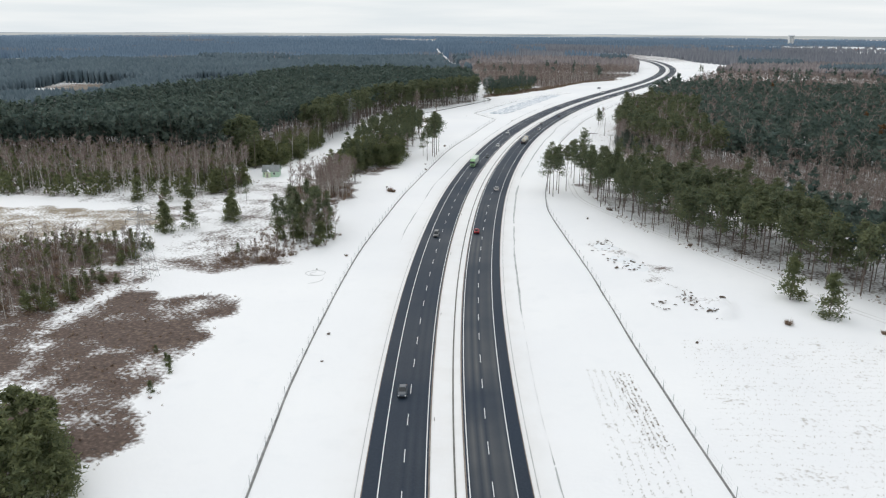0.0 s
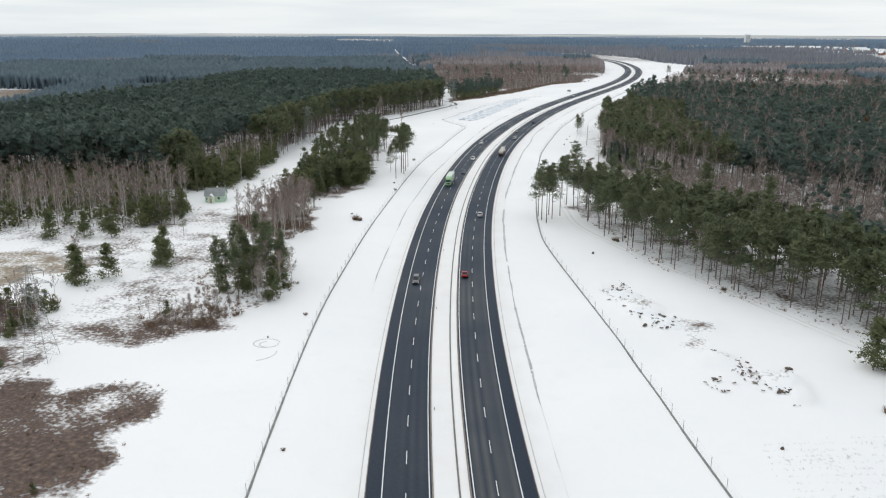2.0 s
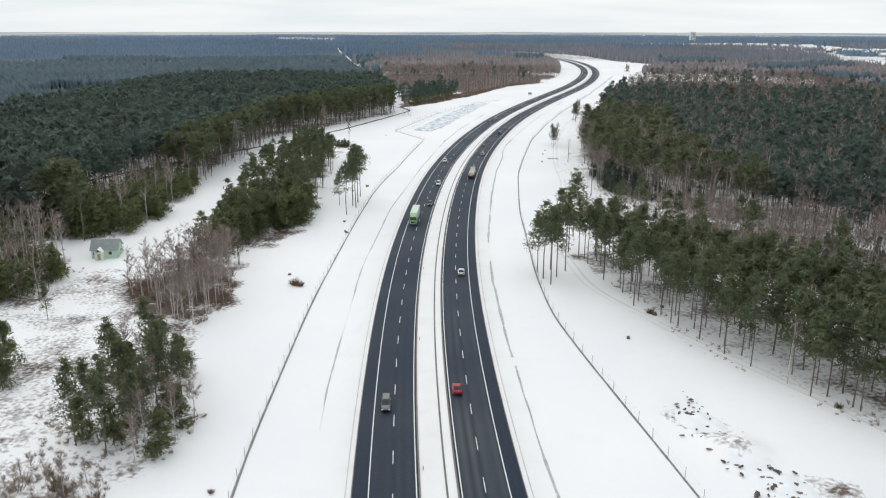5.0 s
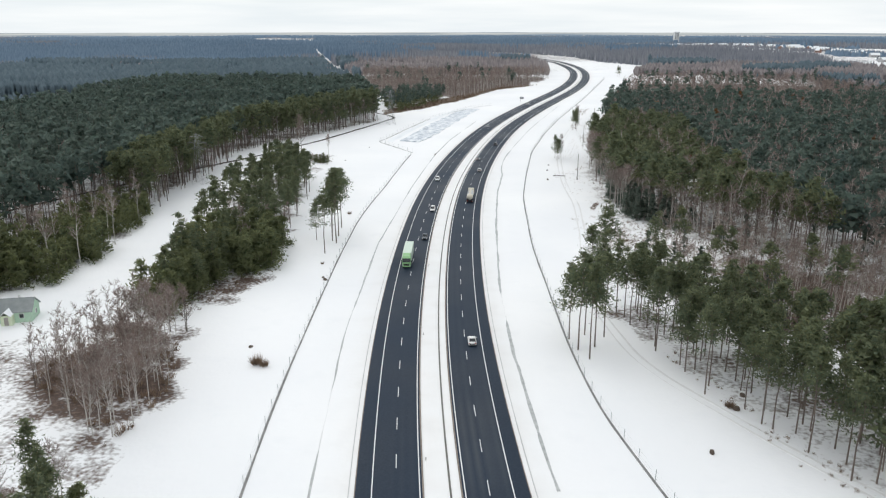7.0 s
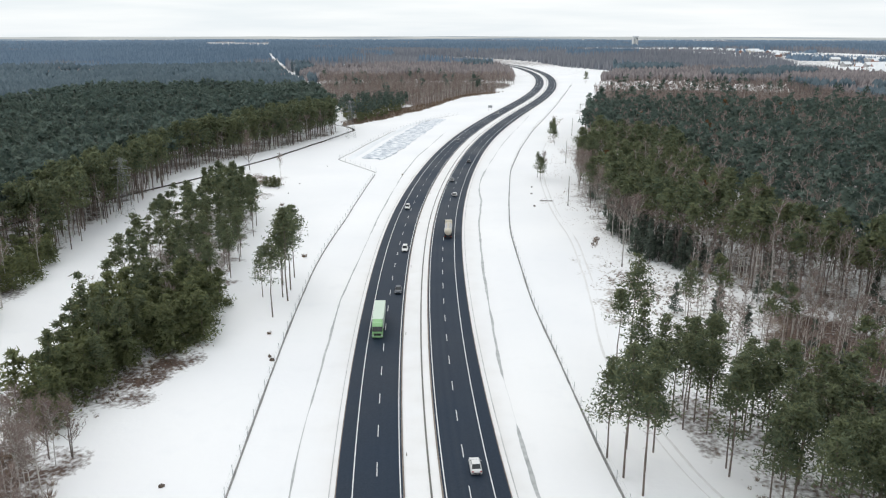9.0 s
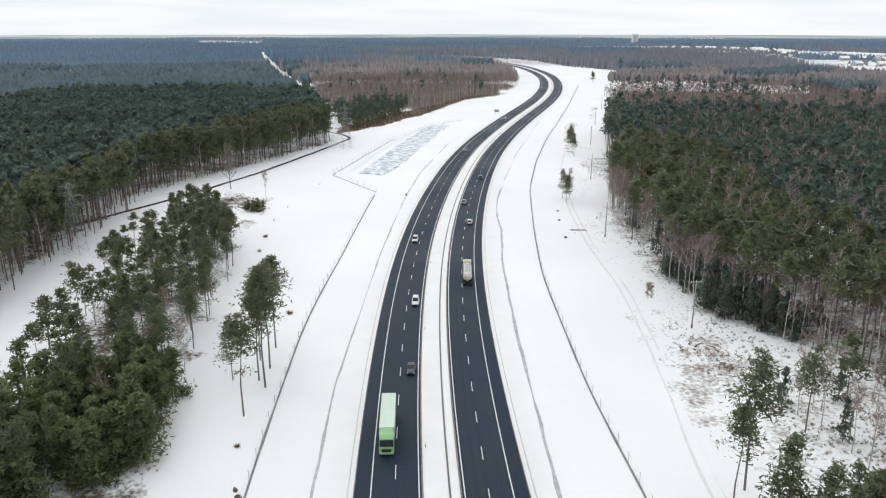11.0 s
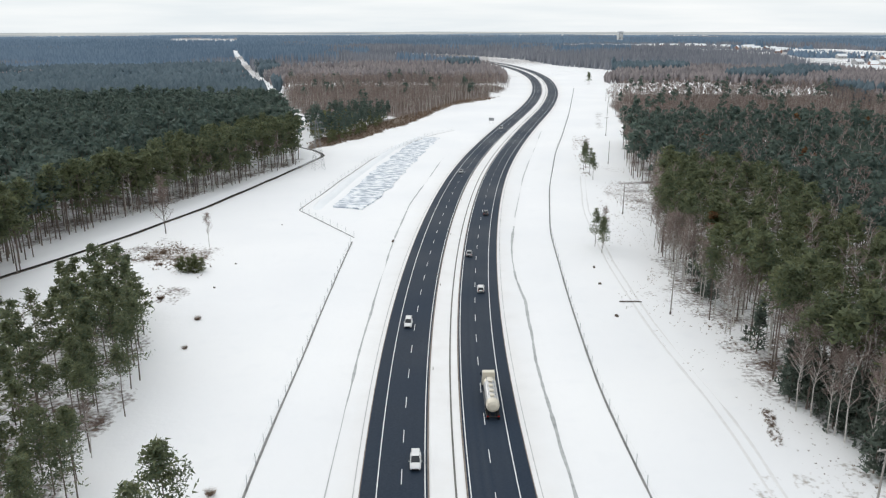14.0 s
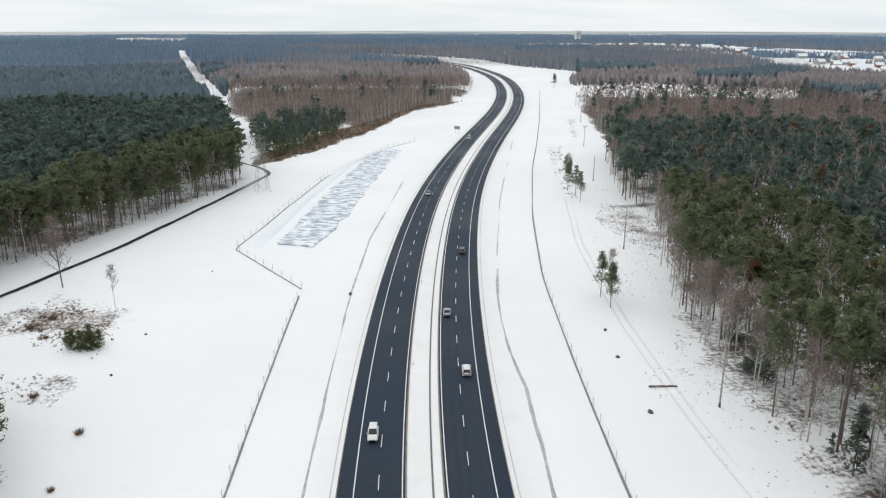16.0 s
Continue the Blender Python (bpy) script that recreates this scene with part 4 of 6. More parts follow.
def distant_woods():
    """Far woods of many thousand rounded or slim tree shapes, finer with distance."""
    r = np.random.RandomState(4)
    rows = []
    d = 330.0
    while d < 4700:
        step, grow = (0.0066, 1.0078) if d < 700 else (0.0046, 1.0064) if d < 1600 else (0.0034, 1.0068)
        a = np.arange(-0.68, 0.84, step)
        rows.append(np.stack([a + r.uniform(-0.5, 0.5, len(a)) * step, d * (1 + r.uniform(-0.5, 0.5, len(a)) * 0.0068), np.full(len(a), step)], 1))
        d *= grow
    A, D, step = np.concatenate(rows).T
    x, y = -np.sin(A) * D, np.cos(A) * D
    gone = in_any(OPEN_FAR + [NEAR_BOX], x, y) | (away(CUTTING, x, y) < 11)
    gone |= (value_noise(x, y, 230, 33) > 0.88) & (D > 900)
    homes = inside(VILLAGE, x, y)
    gone |= homes & (value_noise(x, y, 70, 35) > 0.3)
    x, y, D, homes, step = x[~gone], y[~gone], D[~gone], homes[~gone], step[~gone]
    bare = BARE_AREA(x, y)
    high = 14 + 4 * value_noise(x, y, 120, 31) + 4 * (value_noise(x, y, 330, 37) > 0.52) + r.uniform(-1.6, 1.6, len(x)) - 3.5 * bare
    high = np.where(homes, high * 0.55, high) * np.interp(D, [3000, 4300], [1, 0.35])
    base = rise(x, y) - 0.3
    wide = np.maximum(D * step * np.where(bare, 0.5, 0.72), np.where(bare, 1.2, 2.0)) * r.uniform(0.75, 1.25, len(x))
    # beyond this the materials with more haze blue painted in are used
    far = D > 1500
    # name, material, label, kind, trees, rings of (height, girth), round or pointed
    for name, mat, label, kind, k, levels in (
            ("distant_conifer_wood", FAR_CONIFER, "distant conifer woods coloured with blue haze", "stuff", ~far & ~bare, ((0.0, 0.35), (0.66, 1.0))),
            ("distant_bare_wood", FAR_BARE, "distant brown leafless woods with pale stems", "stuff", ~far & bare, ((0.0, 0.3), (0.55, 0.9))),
            ("far_bare_wood", FAR_SCRUB, "leafless woods far off with haze blue mixed into the brown", "stuff", far & bare, ((0.0, 0.8),)),
            ("backdrop", FAR_HAZE_BLUE, "wooded skyline coloured haze blue far behind everything", "structure", far & ~bare, ((0.0, 1.0),))):
        n = int(k.sum())
        turn = r.uniform(0, 6.28, n)
        ring = []
        for lift, fat in levels:
            for s in range(3):
                an = turn + s * math.pi * 2 / 3
                ring.append(np.stack([x[k] + np.cos(an) * wide[k] * fat, y[k] + np.sin(an) * wide[k] * fat, base[k] + high[k] * (lift + r.uniform(-0.06, 0.06, n) * (lift > 0))], 1))
        ring.append(np.stack([x[k] + r.uniform(-0.2, 0.2, n) * wide[k], y[k], base[k] + high[k]], 1))
        v = np.stack(ring, 1).reshape(-1, 3)
        m, f = len(ring), []
        for s in range(3):
            t = (s + 1) % 3
            f += [(s, t, 3)] if len(levels) == 1 else [(s, t, 3 + t), (s, 3 + t, 3 + s), (3 + s, 3 + t, 6)]
        f = (np.arange(n)[:, None, None] * m + np.array(f)[None]).reshape(-1, 3)
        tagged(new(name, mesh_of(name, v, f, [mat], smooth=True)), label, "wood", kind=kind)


def BARE_AREA(x, y):
    n = value_noise(x, y, 260, 41) * 0.6 + value_noise(x, y, 90, 42) * 0.4
    d = np.hypot(x, y)
    right = (x > -260) & (y > 800)
    return np.where(right & (d < 2700), n > 0.36, n > 0.66)


distant_woods()


def far_plain():
    """The pale plain behind the last woods: a low ring at the horizon, its haze painted as glow."""
    m = bpy.data.materials.new("haze_glow_plain")
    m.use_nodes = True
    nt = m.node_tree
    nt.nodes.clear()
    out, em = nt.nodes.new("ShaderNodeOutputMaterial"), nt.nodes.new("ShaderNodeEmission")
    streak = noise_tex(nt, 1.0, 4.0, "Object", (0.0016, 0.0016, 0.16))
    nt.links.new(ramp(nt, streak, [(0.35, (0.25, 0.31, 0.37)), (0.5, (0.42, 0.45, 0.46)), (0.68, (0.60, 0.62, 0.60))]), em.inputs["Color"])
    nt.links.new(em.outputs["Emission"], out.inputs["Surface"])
    a = np.linspace(-1.0, 1.15, 400)
    top = 20.5 + 2.0 * value_noise(a * 900, a * 0, 40, 61)
    rings = [np.stack([-np.sin(a) * R, np.cos(a) * R, z], 1) for R, z in ((4860, a * 0 - 6), (4870, top * 0.6), (4890, top))]
    v = np.stack(rings, 1).reshape(-1, 3)
    idx = np.arange(len(v)).reshape(len(a), 3)
    f = np.stack([idx[:-1, :-1], idx[:-1, 1:], idx[1:, 1:], idx[1:, :-1]], -1).reshape(-1, 4)
    tagged(new("backdrop_plain", mesh_of("backdrop_plain", v, f, [m])), "pale plain along the horizon with haze painted in as glow", "backdrop", kind="structure")


far_plain()

# ---------------------------------------------------------------- ditches, fences and other lines on the land
SLUSH = speckled("wet_slush", (0.24, 0.25, 0.25), (0.58, 0.59, 0.59), 0.8, 0.4)
MUD = speckled("muddy_bank", (0.05, 0.04, 0.034), (0.17, 0.13, 0.10), 0.7, 0.8)
WATER = speckled("dark_water", (0.012, 0.016, 0.02), (0.03, 0.035, 0.04), 0.5, 0.12, gloss=0.5)
STRIP = speckled("fence_strip", (0.10, 0.10, 0.10), (0.36, 0.355, 0.345), 0.9, 0.9)


def strip_on_land(name, q, width, mat, deep=0.0, lift=0.05, seed=1, rough=0.5, gaps=0.0):
    """An uneven band along a run, lying on the snow; gaps: how much of it is snowed over."""
    s0 = np.arange(len(q)) * 3.0
    s = np.arange(0, s0[-1], 1.2)
    q = np.stack([np.interp(s, s0, q[:, i]) for i in (0, 1)], 1)
    n = len(q)
    w = width * (1 - rough + 2 * rough * (0.6 * value_noise(s, s * 0 + 3, 9, seed) + 0.4 * value_noise(s, s * 0 + 5, 2.5, seed)))
    if gaps:
        w = w * np.clip((value_noise(s, s * 0 + 9, 26, seed + 3) - gaps * 0.75) * 7, 0, 1)
        q = offset_line(q, (value_noise(s, s * 0 + 13, 7, seed) - 0.5) * width * 0.45)
    w = np.maximum(w, 0.015)
    a, b = offset_line(q, -w / 2), offset_line(q, w / 2)
    mid = land(q[:, 0], q[:, 1]) - deep + lift
    pts = np.zeros((n, 4, 3))
    for i, (e, z) in enumerate(((a, -0.3), (a, 0.0), (b, 0.0), (b, -0.3))):
        pts[:, i, :2], pts[:, i, 2] = e, mid + z
    idx = np.arange(n * 4).reshape(n, 4)
    f = np.stack([idx[:-1, :-1], idx[:-1, 1:], idx[1:, 1:], idx[1:, :-1]], -1).reshape(-1, 4)
    return mesh_of(name, pts.reshape(-1, 3), f, [mat])


def part_of(q, lo, hi):
    return q[(q[:, 1] > lo * K) & (q[:, 1] < hi * K)]


tagged(new("ditch_1", strip_on_land("ditch_1", part_of(DITCH_RIGHT, 285, 640), 0.62, SLUSH, 0.30, 0.06, 2, 0.75, 0.30)), "shallow roadside ditch with grey slush in the snow", "ditch", kind="structure")
tagged(new("ditch_2", strip_on_land("ditch_2", part_of(DITCH_RIGHT, 60, 285), 0.5, SLUSH, 0.30, 0.06, 5, 0.8, 0.75)), "faint roadside ditch nearly filled with snow", "ditch", kind="structure")
tagged(new("ditch_3", strip_on_land("ditch_3", part_of(DITCH_LEFT, 250, 790), 0.42, SLUSH, 0.22, 0.06, 6, 0.8, 0.3)), "narrow snowy ditch below the road verge", "ditch", kind="structure")
tagged(new("stream_bank", strip_on_land("stream_bank", STREAM, 1.9, MUD, 0.75, 0.12, 8, 0.25)), "muddy brown banks of a small stream in snow", "stream", kind="structure")
tagged(new("stream_water", strip_on_land("stream_water", STREAM, 1.0, WATER, 0.62, 0.06, 9, 0.2)), "dark open water of a narrow stream", "stream", kind="structure")
tagged(new("ditch_4", strip_on_land("ditch_4", part_of(DITCH_RIGHT, 650, 900), 0.4, SLUSH, 0.3, 0.06, 12, 0.8, 0.6)), "faint ditch line in the snow", "ditch", kind="structure")


RUT = speckled("trodden_snow", (0.66, 0.65, 0.645), (0.82, 0.82, 0.82), 0.6, 0.85)
for k, side in enumerate((-0.95, 0.95)):
    tagged(new("trim_rut", strip_on_land("trim_rut", offset_line(TRACK_RIGHT, side), 0.5, RUT, 0.0, 0.05, 31 + k, 0.5, 0.3)), "grey wheel rut of a snowy forest track", "wheel mark", kind="structure")


def rod(bm, p, q, r, sides=6, r1=None):
    v, f = limb(p, q, r, r if r1 is None else r1, sides)
    vs = [bm.verts.new(c) for c in v]
    for t in f:
        bm.faces.new([vs[i] for i in t])


def block(bm, x, y, z, sx, sy, sz, bevel=0.0, turn=0.0):
    """A box by its middle and size, with soft edges if wanted."""
    r = bmesh.ops.create_cube(bm, size=1.0, matrix=pose(x, y, z, 0, 0, turn) @ Matrix.Diagonal((sx, sy, sz, 1)))
    if bevel:
        es = list({e for v in r["verts"] for e in v.link_edges})
        bmesh.ops.bevel(bm, geom=es, offset=bevel, segments=2, affect="EDGES", profile=0.6)


bm = bmesh.new()
rod(bm, (0, 0, -0.3), (0, 0, 2.2), 0.045, 5)
rod(bm, (0, 0, 2.2), (0.0, 0.0, 2.26), 0.06, 5)
POST_MESH = bpy.data.meshes.new("post")
bm.to_mesh(POST_MESH)
bm.free()
POST_MESH.materials.append(STEEL)


def fence(q, label, gap=6.0, side=0.0):
    """A game fence: a low dark strip along its foot, posts, and strained wires."""
    foot = tagged(new("wire_fence"), label, "fence")
    under("foot_strip", strip_on_land("foot_strip", q, 0.40, STRIP, 0.0, 0.07, 3, 0.4), foot, "grey strip of bared ground under the fence")
    run = offset_line(q, side)
    s = np.concatenate([[0], np.cumsum(np.hypot(*np.diff(run, axis=0).T))])
    places = []
    for d in np.arange(0, s[-1], gap):
        x, y = (float(np.interp(d, s, run[:, i])) for i in (0, 1))
        z = float(land(x, y))
        ob = under("post", POST_MESH, foot)
        ob.matrix_basis = pose(x, y, z, random.uniform(-1.5, 1.5), random.uniform(-1.5, 1.5), d * 31 % 360)
        places.append((x, y, z))
    for h in (0.35, 0.8, 1.3, 2.05):
        bm = bmesh.new()
        for p, q in zip(places, places[1:]):
            rod(bm, (p[0], p[1], p[2] + h), (q[0], q[1], q[2] + h), 0.006, 3)
        part("wire", bm, STEEL, foot)


fence(FENCE_LEFT, "long wire game fence with thin posts crossing the snow")
fence(FENCE_BASIN, "wire fence bending round the frozen basin")
fence(FENCE_RIGHT, "long wire game fence beside the wood's edge")

# the frozen basin
ICE = nodes_of("wind_blown_ice", 0.4, 0.0, 0.4)
ice_mat, ice_nt, ice_b = ICE
co = noise_tex(ice_nt, 0.30, 4.0, "Object", (0.85, 1.5, 1.0))
ice_col = ramp(ice_nt, co, [(0.44, (0.84, 0.86, 0.88)), (0.50, (0.66, 0.70, 0.76)), (0.56, (0.34, 0.39, 0.46))])
ice_nt.links.new(ice_col, ice_b.inputs["Base Color"])
bump(ice_nt, ice_b, co, 0.3, 0.1)


def flat_patch(name, outline, mat, lift, label, category, seed=3, wob=1.2):
    """A flat sheet with an uneven rim and a small rim depth, laid on the land."""
    p = np.array(outline)
    dense = []
    for a, b in zip(p, np.roll(p, -1, 0)):
        n = max(int(np.linalg.norm(b - a) / 2.5), 2)
        dense += [a + (b - a) * k / n for k in range(n)]
    d = np.array(dense)
    d += np.stack([value_noise(d[:, 0], d[:, 1], 5, seed) - 0.5, value_noise(d[:, 0], d[:, 1], 5, seed + 1) - 0.5], 1) * wob * 2
    z = float(np.max(land(d[:, 0], d[:, 1]))) + lift
    bm = bmesh.new()
    top = [bm.verts.new((x, y, z)) for x, y in d]
    low = [bm.verts.new((x, y, z - 0.8)) for x, y in d]
    bm.faces.new(top)
    for i in range(len(top)):
        j = (i + 1) % len(top)
        bm.faces.new((top[i], low[i], low[j], top[j]))
    me = bpy.data.meshes.new(name)
    bmesh.ops.recalc_face_normals(bm, faces=bm.faces)
    bm.to_mesh(me)
    bm.free()
    me.materials.append(mat)
    return tagged(new(name, me), label, category, kind="structure")


flat_patch("water_1", scaled([(-102, 668), (-90, 664), (-82, 700), (-66, 800), (-55, 862), (-62, 868), (-76, 830), (-93, 735)]), ice_mat, 0.02, "frozen basin with grey ice and drifted snow", "ice")

# banks of snow round the basin
BANK = speckled("banked_snow", (0.78, 0.80, 0.83), (0.87, 0.885, 0.895), 0.5, 0.8, lift=0.1)


def bank(q, width, high, seed):
    n = len(q)
    offs = np.linspace(-1, 1, 7)
    pts = np.zeros((n, 7, 3))
    for i, o in enumerate(offs):
        e = offset_line(q, o * width / 2)
        pts[:, i, :2] = e
        pts[:, i, 2] = land(e[:, 0], e[:, 1]) - 0.12 + high * math.cos(o * math.pi / 2) * np.clip(np.minimum(np.arange(n), n - 1 - np.arange(n)) / 5.0, 0, 1) * (0.75 + 0.5 * value_noise(e[:, 0], e[:, 1], 6, seed))
    idx = np.arange(n * 7).reshape(n, 7)
    f = np.stack([idx[:-1, :-1], idx[:-1, 1:], idx[1:, 1:], idx[1:, :-1]], -1).reshape(-1, 4)
    return mesh_of("snow_bank", pts.reshape(-1, 3), f, [BANK], smooth=True)


tagged(new("trim_bank", bank(smooth_line([(-108, 662), (-109, 668), (-99, 735), (-84, 815), (-66, 872), (-56, 876)], 3.0, 5.0), 5.0, 0.9, 3)), "low snow-covered bank along the frozen basin", "bank", kind="structure")

# ---------------------------------------------------------------- brush and tufts
SHRUBS = [shrub(rng0, 1.0, 40, 0.02) for _ in range(8)]
SHRUB_THICK = [shrub(rng0, 1.0, 170, 0.022) for _ in range(4)]


def thicket(name, poly, gap, lo, hi, seed, label, mat=None, thin=0.0, forms=None, rows=None):
    r = np.random.RandomState(seed)
    box = np.array(poly)
    lo_xy, hi_xy = box.min(0), box.max(0)
    p = lo_xy + r.rand(int(np.prod(hi_xy - lo_xy) / gap ** 2), 2) * (hi_xy - lo_xy)
    p = p[inside(poly, p[:, 0], p[:, 1])]
    keep = value_noise(p[:, 0], p[:, 1], 11, seed) > thin
    p = p[keep]
    if rows:   # drawn together into drilled rows: their heading in degrees and their distance
        u = np.array([-math.sin(radians(rows[0])), math.cos(radians(rows[0]))])
        off = p @ u
        p = p + u * ((np.round(off / rows[1]) * rows[1] - off) * 0.62)[:, None]
    hs = land(p[:, 0], p[:, 1]) - 0.05
    vs, fs, n = [], [], 0
    forms = forms or SHRUBS
    for k, (x, y) in enumerate(p):
        v, f = forms[r.randint(len(forms))]
        s, a = r.uniform(lo, hi), r.uniform(0, 6.28)
        c, d = math.cos(a) * s * 1.15, math.sin(a) * s * 1.15
        vs.append(np.stack([v[:, 0] * c - v[:, 1] * d + x, v[:, 0] * d + v[:, 1] * c + y, v[:, 2] * s + hs[k]], 1))
        fs.append(f + n)
        n += len(v)
    ob = new(name, mesh_of(name, np.concatenate(vs), np.concatenate(fs), [mat or BRUSH]))
    return tagged(ob, label, "brush", kind="stuff")


thicket("heath_brush", HEATH, 2.6, 0.25, 0.8, 71, "reddish-brown dry heath growth poking through snow", thin=0.3)
thicket("reed_bed", REEDS, 2.2, 0.8, 1.8, 72, "brown dry reeds along the stream")
thicket("grove_brush", BRUSH_GROVE, 2.6, 0.8, 3.0, 73, "dense leafless brown brush", thin=0.2)
thicket("west_brush", BRUSH_WEST, 3.2, 1.0, 3.0, 74, "leafless scrub on snowy heath", thin=0.2)
thicket("gap_brush", EDGE_GAP, 3.4, 0.6, 2.4, 75, "leafless undergrowth between two woods", thin=0.25)
thicket("scrub", SCRUB_RIGHT, 1.3, 0.2, 0.7, 76, "dry grass and scrub by the wood's edge", thin=0.2)
thicket("scrub", SCRUB_NOTCH, 1.2, 0.12, 0.6, 77, "dry scrub in a notch of the wood", thin=0.2)
thicket("scrub", SCRUB_LEFT, 1.6, 0.2, 0.7, 78, "dry grass and scrub beside the stream", thin=0.6)
thicket("scrub", STREAM_GRASS, 1.0, 0.3, 0.9, 82, "matted brown grass round a squat pine bush", thin=0.25)
thicket("scrub", STREAM_MUD, 1.3, 0.2, 0.6, 83, "brown clumps on the bank of the stream", thin=0.4)
thicket("scrub", FIELD_TUFTS, 1.2, 0.15, 0.6, 84, "dead grass tufts in field snow", thin=0.45)
thicket("scrub", scaled([(-92, 254), (-94, 234), (-114, 232), (-124, 250), (-122, 287), (-106, 278)]), 1.9, 0.4, 1.4, 79, "scrub round a clump of trees")
thicket("scrub", scaled([(-110, 208), (-95, 230), (-112, 234), (-125, 222)]), 1.7, 0.5, 2.2, 80, "leafless scrub at the field's edge", thin=0.25)
thicket("scrub", scaled([(-136, 357), (-123, 352), (-116, 384), (-108, 398), (-112, 402), (-124, 386), (-128, 362)]), 1.3, 0.3, 1.1, 81, "brown bramble along the foot of the trees", thin=0.15)
for k, (poly, label) in enumerate((
        (scaled([(-6, 340), (8, 296), (25, 268), (44, 252), (80, 212), (82, 222), (50, 252), (28, 276), (10, 304), (-3, 345)]), "dry undergrowth along the pines' edge"),
        (scaled([(4, 548), (2, 520), (6, 490), (12, 466), (26, 434), (32, 436), (18, 476), (14, 510), (14, 560), (20, 610), (12, 606), (6, 580)]), "snowy undergrowth beneath tall trees"),
        (scaled([(-186, 648), (-158, 716), (-132, 776), (-140, 782), (-166, 722), (-192, 662)]), "undergrowth along a dark wood"),
        (scaled([(18, 720), (28, 800), (44, 880), (36, 880), (22, 810), (12, 730)]), "rough grass between the pole line and the fence"))):
    thicket("undergrowth", poly, 1.8, 0.15, 0.9, 90 + k, label, thin=0.45)
STUBBLE_FORMS = [shrub(rng0, 1.0, 9, 0.10) for _ in range(6)]
STALKS = speckled("pale_stubble", (0.40, 0.37, 0.33), (0.68, 0.65, 0.60), 0.5, 0.9)
thicket("tufts", scaled([(-14, 560), (-8, 500), (-2, 470), (10, 478), (6, 500), (8, 560), (18, 632), (36, 700), (40, 750), (24, 760), (4, 660)]), 1.9, 0.12, 0.4, 108, "scattered dead grass tufts on thin snow by the wood", thin=0.35)
thicket("dry_grass", scaled([(-3, 452), (-2, 425), (6, 398), (22, 392), (28, 415), (20, 450), (6, 468)]), 1.3, 0.25, 0.8, 107, "grey dead grass standing in the snow between two woods", thin=0.25)
thicket("stubble", STUBBLE_B, 0.95, 0.08, 0.26, 101, "straw stubble poking through field snow in rows", STALKS, 0.22, STUBBLE_FORMS, (11, 1.9))
thicket("stubble", STUBBLE_A, 0.75, 0.10, 0.30, 102, "dry stubble on a cut strip of bank", STALKS, 0.2, STUBBLE_FORMS, (-79, 1.5))
thicket("stubble", scaled([(3.6, 159), (8, 159.5), (15.5, 128), (11, 128)]), 0.55, 0.12, 0.36, 106, "dark dry grass along a cut strip", None, 0.1, STUBBLE_FORMS, (-79, 0.9))
thicket("meadow_grass", MEADOW, 2.4, 0.2, 0.8, 103, "dead grass standing out of a snowy meadow", thin=0.68)
thicket("meadow_grass", TRACKSIDE, 1.7, 0.12, 0.6, 104, "dead grass beside a snowy forest track", thin=0.55)
thicket("meadow_grass", scaled([(-5, 482), (-3, 482), (0.5, 494), (-1, 497)]), 0.6, 0.2, 0.8, 105, "long tuft of dry grass in the snow")
# low snow-dusted spruces under the eastern wood
for x, y, s in [(8, 492, 0.5), (10, 486, 0.6), (11, 480, 0.45), (13, 478, 0.62), (14, 472, 0.5), (9, 500, 0.55), (10, 508, 0.45), (17, 465, 0.55), (9, 528, 0.4), (18, 458, 0.5), (22, 452, 0.6), (12, 494, 0.66)]:
    stand_tree("spruce", K * x, K * y, s, x * 41 % 360, "young spruces under the wood's edge")
for x, y, s in [(-89, 128, 0.28), (-92, 140, 0.3), (-94, 142, 0.24), (-90, 137, 0.2), (-141, 165, 0.4), (-146, 180, 0.45), (-138, 188, 0.35), (-152, 172, 0.5), (-99, 146, 0.2), (-140, 172, 0.38), (-160, 205, 0.6), (-150, 208, 0.55), (-118, 225, 0.4)]:
    stand_tree("young_pine", K * x, K * y, s, x * 41 % 360, "small pines on the heath")


def bush(x, y, h, label):
    v, f = SHRUB_THICK[int(abs(x * 3 + y)) % 4]
    z = float(land(K * x, K * y)) - 0.05
    vv = v * h * np.array([1.5, 1.5, 1.0])
    me = mesh_of("bush", vv, f, [BRUSH])
    ob = new("bush", me)
    ob.matrix_basis = pose(K * x, K * y, z, 0, 0, x * 77 % 360)
    return tagged(ob, label, "bush")


for x, y, s in [(-136, 584, 0.52), (-134, 584.5, 0.5), (-138, 585, 0.5), (-135, 586.5, 0.55), (-132.5, 585.5, 0.46), (-139.5, 586, 0.42)]:
    stand_tree("young_pine", K * x, K * y, s, x * 31 % 360, "squat pines grown into one bush")
for x, y, h in [(-153, 598, 1.2), (-147, 592, 1.0), (-137, 561, 1.4), (-150, 604, 1.3), (-96, 331, 2.2), (-94, 330, 1.6), (2, 317, 1.5), (48, 197, 1.6), (-82, 230, 0.8), (-100, 470, 1.2), (-97, 405, 0.8), (-64, 165, 0.6), (-60, 150, 0.5), (30, 268, 1.2), (70, 196, 1.2), (-123, 546, 1.2), (-121, 528, 0.9)]:
    bush(x, y, h, "small leafless brown bush in the snow")

# ---------------------------------------------------------------- poles, pylons, stumps and small things


